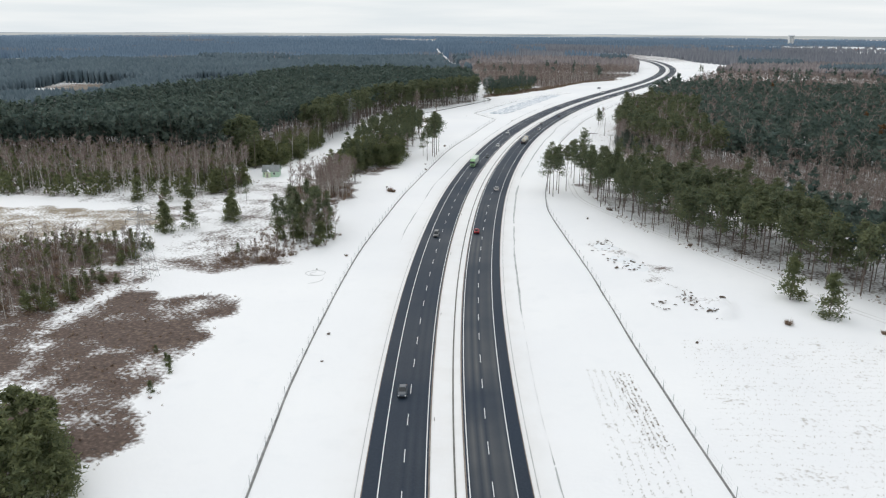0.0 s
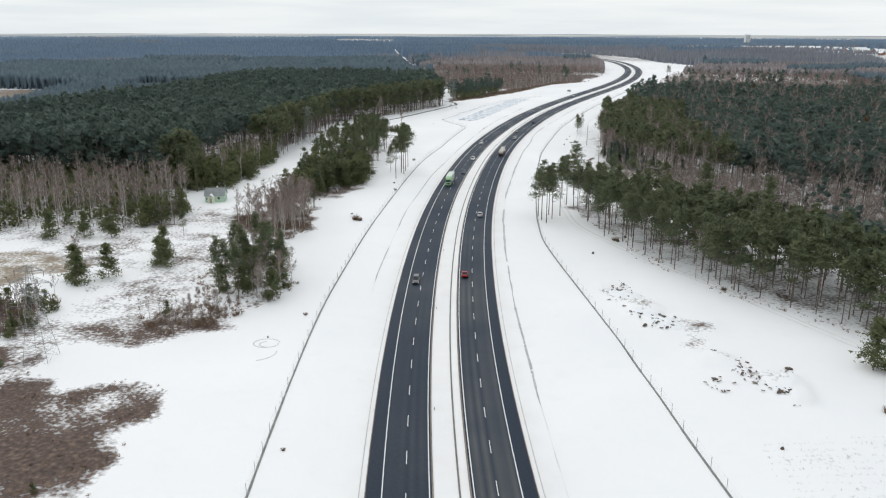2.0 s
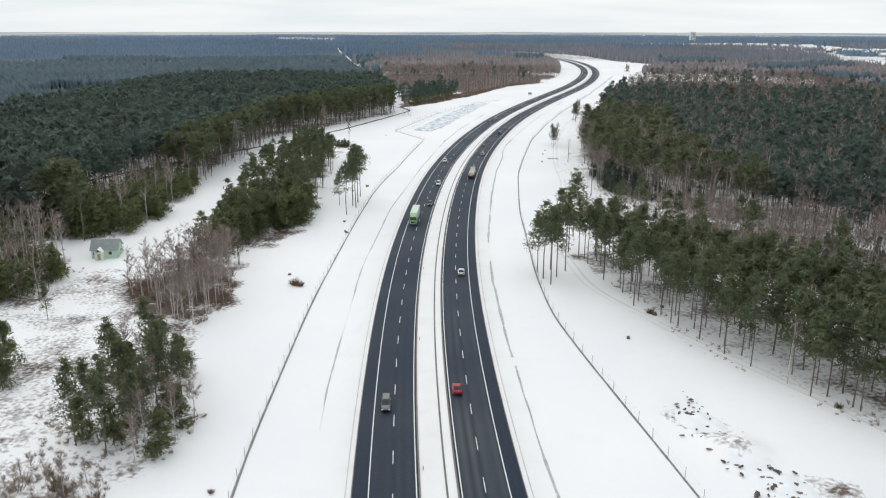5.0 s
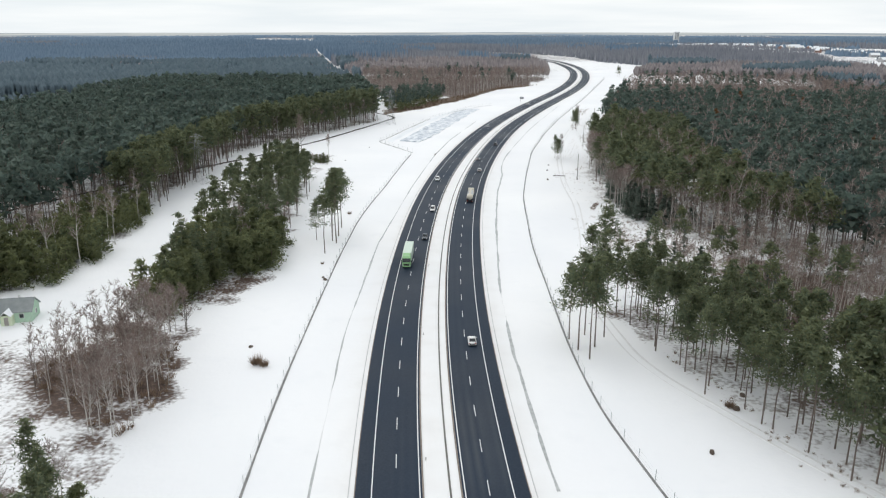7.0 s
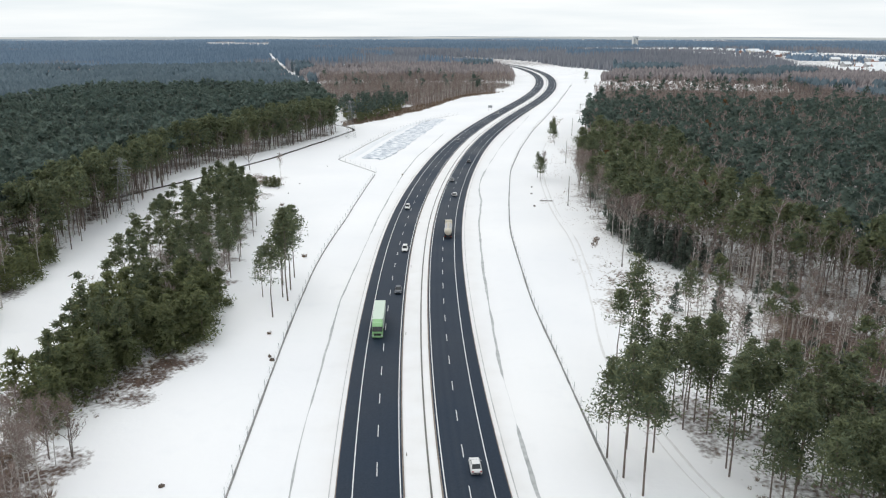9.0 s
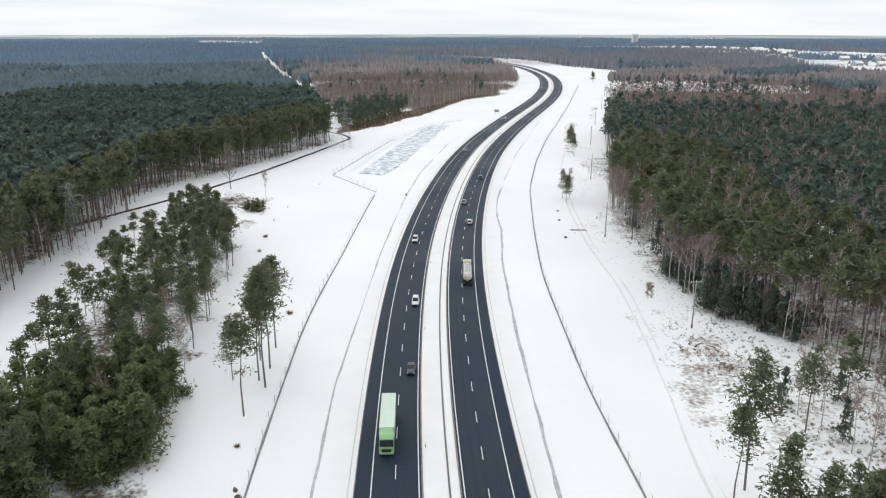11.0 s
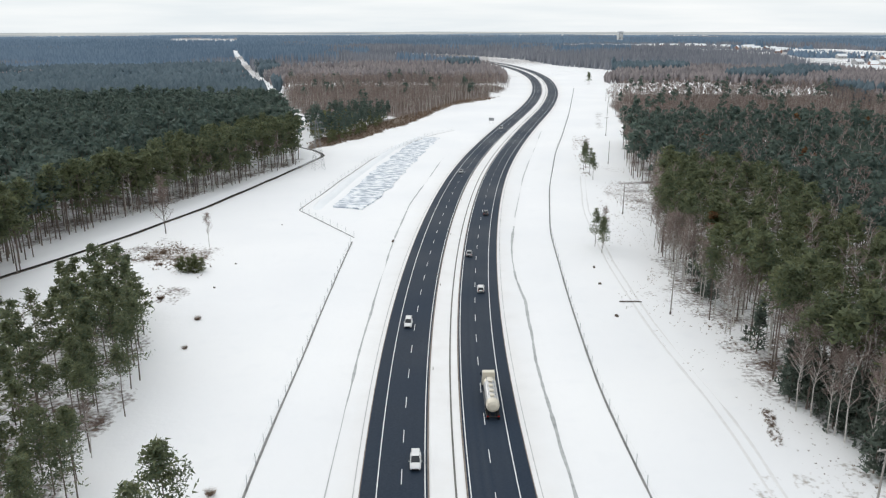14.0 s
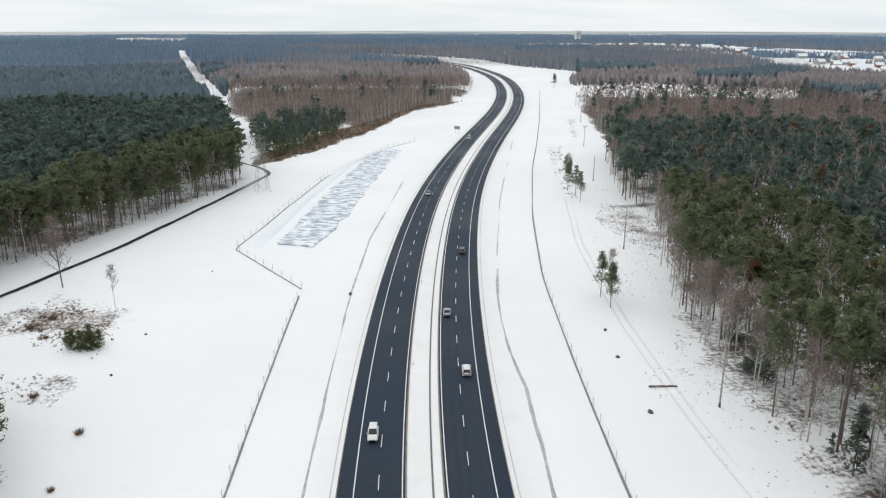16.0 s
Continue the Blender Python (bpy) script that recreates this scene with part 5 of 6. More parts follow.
def pylon(x, y, h, turn):
    """A lattice pylon with three pairs of arms."""
    x, y = K * x, K * y
    foot = tagged(new("lattice_pylon"), "grey steel lattice power pylon standing in snow", "pylon", "power pylons")
    foot.matrix_basis = pose(x, y, float(land(x, y)) - 0.2, 0, 0, turn)
    half = lambda z: 2.3 * (1 - z / h) ** 1.15 + 0.32
    corners = [(-1, -1), (1, -1), (1, 1), (-1, 1)]
    for cx, cy in corners:
        bm = bmesh.new()
        zs = np.linspace(0, h, 8)
        for a, b in zip(zs, zs[1:]):
            rod(bm, (cx * half(a), cy * half(a), a), (cx * half(b), cy * half(b), b), 0.06, 4)
        part("leg", bm, STEEL, foot)
    for k in range(4):
        (ax, ay), (bx, by) = corners[k], corners[(k + 1) % 4]
        bm = bmesh.new()
        zs = np.linspace(0, h, 9)
        for a, b in zip(zs, zs[1:]):
            p, q = (ax * half(a), ay * half(a), a), (bx * half(b), by * half(b), b)
            rod(bm, p, q, 0.025, 3)
            rod(bm, (bx * half(a), by * half(a), a), (ax * half(b), ay * half(b), b), 0.025, 3)
            rod(bm, (ax * half(b), ay * half(b), b), q, 0.022, 3)
        part("bracing", bm, STEEL, foot)
    for z, L in ((0.70, 2.8), (0.82, 3.6), (0.94, 2.6)):
        for s in (-1, 1):
            bm = bmesh.new()
            w, zz = half(z * h), z * h
            for yy in (-w, w):
                rod(bm, (s * w, yy, zz), (s * (w + L), 0, zz + 0.1), 0.06, 3)
                rod(bm, (s * w, yy, zz + 1.1), (s * (w + L), 0, zz + 0.15), 0.05, 3)
            arm = part("cross_arm", bm, STEEL, foot)
            bm = bmesh.new()
            rod(bm, (s * (w + L), 0, zz), (s * (w + L), 0, zz - 1.1), 0.09, 5)
            part("insulator", bm, GRIT, arm)


pylon(-132, 194, 21.0, 8)
pylon(-181, 527, 22.0, -5)
pylon(-119, 754, 23.5, 25)
pylon(-230, 1200, 24.0, 15)
pylon(-275, 1370, 24.0, 15)


def utility_pole(x, y, h, arm, turn=0):
    x, y = K * x, K * y
    foot = tagged(new("utility_pole"), "weathered wooden utility pole" + (" with a cross-arm" if arm else " standing in snow"), "pole", "utility poles beside the wood")
    foot.matrix_basis = pose(x, y, float(land(x, y)) - 0.3, 0, 0, turn)
    bm = bmesh.new()
    rod(bm, (0, 0, 0), (0.1, 0, h), 0.19, 8, 0.12)
    part("shaft", bm, WOOD, foot)
    bm = bmesh.new()
    rod(bm, (0, 0, 0), (0, 0, 1.1), 0.235, 8, 0.225)
    part("footing", bm, GREY_BARK, foot, "dark tarred footing")
    if arm:
        bm = bmesh.new()
        block(bm, 0.1, 0, h - 0.1, 3.0, 0.2, 0.2, 0.02)
        rod(bm, (-0.8, 0, h - 0.15), (0.1, 0, h - 0.8), 0.05, 4)
        rod(bm, (1.0, 0, h - 0.15), (0.1, 0, h - 0.8), 0.05, 4)
        part("cross_arm", bm, WOOD, foot)
        for dx in (-1.1, 0.1, 1.25):
            bm = bmesh.new()
            rod(bm, (dx, 0, h), (dx, 0, h + 0.32), 0.06, 6, 0.04)
            part("insulator", bm, PAINT, foot, "white porcelain insulator")


for x, y, h, arm in [(1.1, 461, 11.5, True), (-2.9, 546, 12.0, False), (12.3, 654, 12.0, False), (33.3, 767, 11.5, False), (56, 870, 11.5, True), (84, 985, 11.5, False), (112, 1110, 11.5, False)]:
    utility_pole(x, y, h, arm, 12)


def stump(x, y, s):
    x, y = K * x, K * y
    bm = bmesh.new()
    bmesh.ops.create_icosphere(bm, subdivisions=2, radius=1.0)
    for v in bm.verts:
        k = 1 + 0.35 * (noise.noise(v.co * 1.7 + Vector((x, y, 0))))
        v.co = Vector((v.co.x * 0.8 * k, v.co.y * 0.6 * k, max(v.co.z * 0.75 * k, -0.4))) * s
    me = bpy.data.meshes.new("stump")
    bm.to_mesh(me)
    bm.free()
    me.materials.append(MUD)
    ob = new("stump", me)
    ob.matrix_basis = pose(x, y, float(land(x, y)) + 0.1 * s, 0, 0, x * 50 % 360)
    tagged(ob, "dark uprooted stump lying in the snow", "stump", "stumps in the snow")


for x, y, s in [(-13.7, 586.5, 0.6), (-15.5, 570.5, 0.6), (-17, 545, 0.75), (-124, 592, 0.4), (-125, 570, 0.45), (-118, 640, 0.4), (-100, 340, 0.6), (-93, 390, 0.7), (-94, 392, 0.6), (6, 322, 0.8), (3, 316, 0.9), (-6, 300, 0.7), (-86, 214, 0.35), (-62, 580, 0.4), (-76.3, 617, 0.6), (24, 180, 0.5)]:
    stump(x, y, s)


def log_row(x0, y0, x1, y1):
    foot = tagged(new("log"), "row of felled brown logs half sunk in snow", "log")
    foot.matrix_basis = pose(K * x0, K * y0, float(land(K * x0, K * y0)), 0, 0, 0)
    n = 3
    d = np.array([K * (x1 - x0), K * (y1 - y0)])
    for i in range(n):
        a, b = d * i / n, d * (i + 0.92) / n
        bm = bmesh.new()
        rod(bm, (a[0], a[1] + 0.1 * i, 0.18), (b[0], b[1], 0.2), 0.2, 8, 0.16)
        part("log_piece", bm, GREY_BARK, foot)


log_row(-13.6, 555.6, -7.6, 555.1)

# spoil: clods of earth showing through the snow
r_sp = np.random.RandomState(17)
clods = []
for x, y, spread, count in [(7, 247, 4.5, 26), (4, 255, 5, 22), (10, 240, 4, 20), (0, 265, 5, 16), (21, 218, 3, 20), (24, 214, 3, 12), (31, 205, 4, 18), (27, 209, 3, 10), (33, 214, 2, 6), (19, 222, 2, 6), (17, 205, 3, 10)]:
    for _ in range(int(count * 1.8)):
        clods.append((x + r_sp.normal() * spread * 0.5, y + r_sp.normal() * spread * 0.6, r_sp.gamma(2.0, 0.085) + 0.07))
heap = tagged(new("spoil_heap"), "heap of brown earth clods half covered by snow", "earth heap")
heap.matrix_basis = pose(K * 10, K * 240, 0)
CLOD_MESH = []
for k in range(4):
    bm = bmesh.new()
    bmesh.ops.create_icosphere(bm, subdivisions=1, radius=1.0)
    for v in bm.verts:
        v.co = Vector((v.co.x * 1.6, v.co.y * 0.75, v.co.z * 0.42)) * (1 + 0.5 * noise.noise(v.co * 2 + Vector((k * 9, 0, 0))))
    me = bpy.data.meshes.new("clod")
    bm.to_mesh(me)
    bm.free()
    me.materials.append(MUD if k else GRIT)
    CLOD_MESH.append(me)
for k, (x, y, s) in enumerate(clods):
    ob = under("clod", CLOD_MESH[k % 4], heap)
    ob.matrix_basis = pose(K * (x - 10), K * (y - 240), float(land(K * x, K * y)) + 0.05 + 0.25 * max(0.0, 1 - abs(s - 0.4)), 0, 0, k * 67 % 360) @ Matrix.Scale(s, 4)


def mound(x, y, w, h, seed):
    bm = bmesh.new()
    bmesh.ops.create_grid(bm, x_segments=14, y_segments=14, size=1.0)
    for v in bm.verts:
        d = max(0.0, 1 - (v.co.x ** 2 + v.co.y ** 2))
        v.co.z = h * d * (0.7 + 0.6 * noise.noise(v.co * 3 + Vector((seed, 0, 0)))) - 0.1
        v.co.x, v.co.y = v.co.x * w, v.co.y * w * 1.5
    me = bpy.data.meshes.new("snow_mound")
    bm.to_mesh(me)
    bm.free()
    me.materials.append(BANK)
    for p in me.polygons:
        p.use_smooth = True
    ob = new("snow_mound", me)
    ob.matrix_basis = pose(K * x, K * y, float(land(K * x, K * y)), 0, 0, 35)
    tagged(ob, "snow-covered mound of dug earth", "mound")


for k, (x, y, w, h) in enumerate([(6, 249, 4.5, 1.1), (2, 260, 4, 0.9), (11, 240, 3.5, 0.9), (22, 217, 3, 0.8), (31, 206, 3, 0.6)]):
    mound(x, y, w, h, k * 5)

bm = bmesh.new()
rod(bm, (0, 0, -0.2), (0, 0, 0.55), 0.06, 6)
MARKER_MESH = bpy.data.meshes.new("delineator")
bm.to_mesh(MARKER_MESH)
bm.free()
MARKER_MESH.materials.append(MUD)


def road_place(y, off):
    """A place on the road, by its plan y and its metres right of the middle, and the heading there."""
    i = int(np.argmin(np.abs(ROAD[:, 1] - K * y)))
    t = ROAD[i + 1] - ROAD[i - 1]
    t = t / np.linalg.norm(t)
    base = ROAD[i] + t * (K * y - ROAD[i, 1]) * 1.0
    return base[0] + t[1] * off, base[1] - t[0] * off, math.degrees(math.atan2(-t[0], t[1]))


for y in range(130, 900, 55):
    x, yy, a = road_place(y, -2.2)
    ob = new("delineator_post", MARKER_MESH)
    ob.matrix_basis = pose(x, yy, 0, 0, 0, a)
    tagged(ob, "short dark marker post in the snowy median", "post", "marker posts")

# skid rings left by a wheel in the field snow
for cx, cy, rad, a0, a1 in ((-85, 210.5, 2.4, 20, 330), (-84.2, 210.0, 1.7, 120, 400), (-86.5, 205, 4.5, -60, 20)):
    arc = np.array([(K * cx + rad * 1.2 * math.cos(radians(a)), K * cy + rad * math.sin(radians(a))) for a in np.linspace(a0, a1, 40)])
    tagged(new("trim_skid_mark", strip_on_land("trim_skid_mark", arc, 0.14, SNOW_CUT, 0.0, 0.05, 4, 0.5)), "curved grey wheel mark in the snow", "wheel mark", kind="structure")

# road sign seen from behind
foot = tagged(new("road_sign"), "grey back of a road sign on two posts", "sign")
foot.matrix_basis = pose(K * -14.4, K * 933, 0, 0, 0, -20)
for dx in (-1.1, 1.1):
    bm = bmesh.new()
    rod(bm, (dx, 0, -0.3), (dx, 0, 4.6), 0.07, 6)
    part("post", bm, STEEL, foot)
bm = bmesh.new()
block(bm, 0, -0.1, 3.5, 3.6, 0.06, 2.0, 0.02)
part("panel", bm, STEEL, foot)

# ---------------------------------------------------------------- the green house
GREEN_WALL = speckled("pale_green_render", (0.36, 0.52, 0.40), (0.50, 0.66, 0.52), 0.8, 0.85)
CREAM_WALL = speckled("cream_green_render", (0.60, 0.68, 0.48), (0.72, 0.78, 0.60), 0.8, 0.85)
ROOF_SHEET = speckled("grey_roof_sheet", (0.17, 0.19, 0.19), (0.32, 0.34, 0.34), 0.8, 0.6)
DARK_GLASS = speckled("dark_window", (0.015, 0.018, 0.02), (0.035, 0.04, 0.045), 2.0, 0.1, gloss=0.6)
WHITE_TRIM = speckled("white_trim", (0.66, 0.66, 0.64), (0.8, 0.8, 0.78), 2.0, 0.6)


def gable(bm, w, d, eave, ridge, over, thick):
    """Two sloping roof slabs, ridge along x."""
    for s in (-1, 1):
        y0, y1 = s * (d / 2 + over), 0
        z0 = eave - over * (ridge - eave) / (d / 2)
        p = [(-w / 2 - over, y0, z0), (w / 2 + over, y0, z0), (w / 2 + over, y1, ridge), (-w / 2 - over, y1, ridge)]
        lo = [bm.verts.new(c) for c in p]
        hi = [bm.verts.new((c[0], c[1], c[2] + thick)) for c in p]
        bm.faces.new(lo)
        bm.faces.new(hi)
        for i in range(4):
            j = (i + 1) % 4
            bm.faces.new((lo[i], lo[j], hi[j], hi[i]))


def gable_walls(bm, w, d, eave, ridge):
    p = [(-w / 2, -d / 2), (w / 2, -d / 2), (w / 2, d / 2), (-w / 2, d / 2)]
    lo = [bm.verts.new((x, y, -0.3)) for x, y in p]
    hi = [bm.verts.new((x, y, eave)) for x, y in p]
    a, b = bm.verts.new((-w / 2, 0, ridge)), bm.verts.new((w / 2, 0, ridge))
    for i in (0, 2):
        bm.faces.new((lo[i], lo[i + 1], hi[i + 1], hi[i]))
    bm.faces.new((lo[1], lo[2], hi[2], b, hi[1]))
    bm.faces.new((lo[3], lo[0], hi[0], a, hi[3]))
    bm.faces.new(lo)


house = tagged(new("small_house"), "small pale green house with a grey gable roof and snowy porch", "house")
house.matrix_basis = pose(K * -164.5, K * 355, float(land(K * -164.5, K * 355)), 0, 0, 14)
bm = bmesh.new()
gable_walls(bm, 7.4, 6.0, 2.7, 4.9)
part("wall", bm, GREEN_WALL, house)
bm = bmesh.new()
gable(bm, 7.4, 6.0, 2.75, 4.95, 0.4, 0.12)
roof = part("roof", bm, ROOF_SHEET, house)
bm = bmesh.new()
block(bm, 0.6, 0.3, 5.2, 0.5, 0.5, 1.0, 0.03)
part("chimney", bm, PAINT, roof, "white chimney with a snow cap")
bm = bmesh.new()
block(bm, -1.2, -3.9, 1.1, 2.4, 1.8, 2.5, 0.02)
porch = part("porch", bm, CREAM_WALL, house, "cream-green entrance porch")
bm = bmesh.new()
gable(bm, 2.6, 2.0, 2.45, 3.3, 0.25, 0.16)
bmesh.ops.rotate(bm, verts=bm.verts, cent=(0, 0, 0), matrix=Matrix.Rotation(radians(90), 3, "Z"))
bmesh.ops.translate(bm, verts=bm.verts, vec=(-1.2, -3.9, 0))
part("porch_roof", bm, BANK, porch, "snow-covered porch roof")
for wx, wy, sx, sy in ((1.6, -3.02, 1.1, 0.1), (-2.9, -3.02, 0.8, 0.1), (3.72, 0.4, 0.1, 1.0)):
    bm = bmesh.new()
    block(bm, wx, wy, 1.55, sx, sy, 1.15, 0.01)
    win = part("window", bm, WHITE_TRIM, house, "white-framed window")
    bm = bmesh.new()
    block(bm, wx + (0.04 if sy > 0.5 else 0), wy - (0.04 if sx > 0.5 else 0), 1.55, max(sx - 0.2, 0.06), max(sy - 0.2, 0.06), 0.95)
    part("pane", bm, DARK_GLASS, win)
bm = bmesh.new()
block(bm, -1.2, -4.82, 0.95, 0.9, 0.06, 1.9, 0.01)
part("door", bm, WOOD, house)

# ---------------------------------------------------------------- the village far off
VILLAGE_WALL = [speckled("village_wall_" + n, a, b, 0.3, 0.85) for n, a, b in (("cream", (0.5, 0.47, 0.42), (0.66, 0.63, 0.58)), ("brick", (0.24, 0.14, 0.11), (0.36, 0.22, 0.18)), ("grey", (0.34, 0.34, 0.34), (0.5, 0.5, 0.5)))]
house_kinds = []
for k in range(3):
    h = tagged(new("village_house"), "distant village house with a snow-covered roof", "house", "village houses")
    w, d = ((13, 9.5), (11, 9), (17, 11))[k]
    bm = bmesh.new()
    gable_walls(bm, w, d, 5.0, 8.6)
    part("wall", bm, VILLAGE_WALL[k], h)
    bm = bmesh.new()
    gable(bm, w, d, 5.05, 8.7, 0.5, 0.3)
    part("roof", bm, BANK, h, "roof under snow")
    for i in range(3):
        bm = bmesh.new()
        block(bm, -w / 2 + (i + 0.5) * w / 3, -d / 2 - 0.03, 2.4, 1.5, 0.12, 1.6)
        part("window", bm, DARK_GLASS, h)
    house_kinds.append(h)
r_v = np.random.RandomState(23)
village = []
for (x0, y0), (x1, y1), n, wide in (((480, 2560), (730, 2420), 26, 45), ((730, 2420), (800, 1960), 34, 45), ((600, 1540), (900, 1560), 30, 40), ((690, 1720), (880, 1620), 22, 45), ((300, 2800), (560, 2560), 14, 60), ((800, 1960), (980, 1800), 18, 60)):
    for i in range(n):
        t = (i + r_v.uniform(0, 1)) / n
        village.append((x0 + (x1 - x0) * t + r_v.normal() * wide * 0.4, y0 + (y1 - y0) * t + r_v.normal() * wide))
for k, (x, y) in enumerate(village):
    m = pose(K * x, K * y, float(land(K * x, K * y)), 0, 0, r_v.uniform(-60, 60))
    if k < 3:
        house_kinds[k].matrix_basis = m
    else:
        copy_thing(house_kinds[r_v.randint(3)], m)
tower = tagged(new("tower_block"), "pale apartment tower far off above the woods", "tower block")
tower.matrix_basis = pose(K * 645, K * 3183, float(land(K * 645, K * 3183)), 0, 0, 12)
bm = bmesh.new()
block(bm, 0, 0, 19, 16, 14, 40)
part("wall", bm, WHITE_TRIM, tower)
bm = bmesh.new()
block(bm, 0, 0, 40, 17, 15, 2)
part("roof", bm, BANK, tower)
for fl in range(10):
    for c in range(3):
        bm = bmesh.new()
        block(bm, -5 + c * 5, -7.02, 4 + fl * 3.6, 2.4, 0.2, 1.8)
        part("window", bm, DARK_GLASS, tower)

# ---------------------------------------------------------------- vehicles
TYRE = speckled("tyre_rubber", (0.012, 0.012, 0.012), (0.03, 0.03, 0.03), 6.0, 0.8)
RIM = speckled("wheel_rim", (0.35, 0.35, 0.36), (0.5, 0.5, 0.51), 4.0, 0.4, metal=0.7)
LAMP_WHITE = speckled("headlamp_glass", (0.6, 0.62, 0.64), (0.8, 0.82, 0.84), 6.0, 0.15, gloss=0.6)
LAMP_RED = speckled("tail_lamp_glass", (0.25, 0.012, 0.01), (0.4, 0.02, 0.016), 6.0, 0.2, gloss=0.6)
TRIM_BLACK = speckled("black_trim", (0.015, 0.015, 0.016), (0.03, 0.03, 0.032), 5.0, 0.6)


def car_paint(name, c):
    m = speckled(name, tuple(v * 0.85 for v in c), c, 1.5, 0.28, gloss=0.6)
    return m


RED, DARK_BLUE, WHITE, SILVER, GREY_CAR, BLACK = (car_paint("car_paint_" + n, c) for n, c in (
    ("red", (0.36, 0.018, 0.022)), ("dark_blue", (0.03, 0.045, 0.065)), ("white", (0.78, 0.78, 0.77)), ("silver", (0.42, 0.43, 0.44)), ("grey", (0.12, 0.125, 0.13)), ("black", (0.02, 0.022, 0.026))))
GREEN_TRUCK = car_paint("truck_paint_green", (0.30, 0.55, 0.26))
PALE_BOX = car_paint("truck_box_pale", (0.60, 0.72, 0.60))
CREAM = car_paint("tank_cream", (0.74, 0.68, 0.56))
CHROME = speckled("polished_tank_steel", (0.5, 0.5, 0.5), (0.66, 0.66, 0.65), 0.8, 0.28, metal=0.85)


def loft(bm, sections):
    """A closed skin through cross-sections (y, [(x, z), ...]) of equal count."""
    rings = [[bm.verts.new((x, y, z)) for x, z in pts] for y, pts in sections]
    n = len(rings[0])
    for a, b in zip(rings, rings[1:]):
        for i in range(n):
            j = (i + 1) % n
            bm.faces.new((a[i], a[j], b[j], b[i]))
    bm.faces.new(rings[0])
    bm.faces.new(rings[-1])


def shell(half, low, waist, top, shoulder):
    """A rounded half-symmetric body section."""
    right = [(half * 0.92, low), (half, low + 0.16), (half, waist * 0.72 + low * 0.28), (half * 0.97, waist), (shoulder, top - 0.03), (shoulder * 0.86, top)]
    return right + [(-x, z) for x, z in right[::-1]]


def wheel(parent, x, y, r, wide=0.22):
    bm = bmesh.new()
    rod(bm, (x - wide / 2, y, r), (x + wide / 2, y, r), r, 14)
    bmesh.ops.holes_fill(bm, edges=[e for e in bm.edges if e.is_boundary], sides=20)
    w = part("tyre", bm, TYRE, parent)
    bm = bmesh.new()
    s = 1 if x > 0 else -1
    rod(bm, (x + s * wide * 0.4, y, r), (x + s * wide * 0.53, y, r), r * 0.62, 10)
    bmesh.ops.holes_fill(bm, edges=[e for e in bm.edges if e.is_boundary], sides=20)
    part("rim", bm, RIM, w)


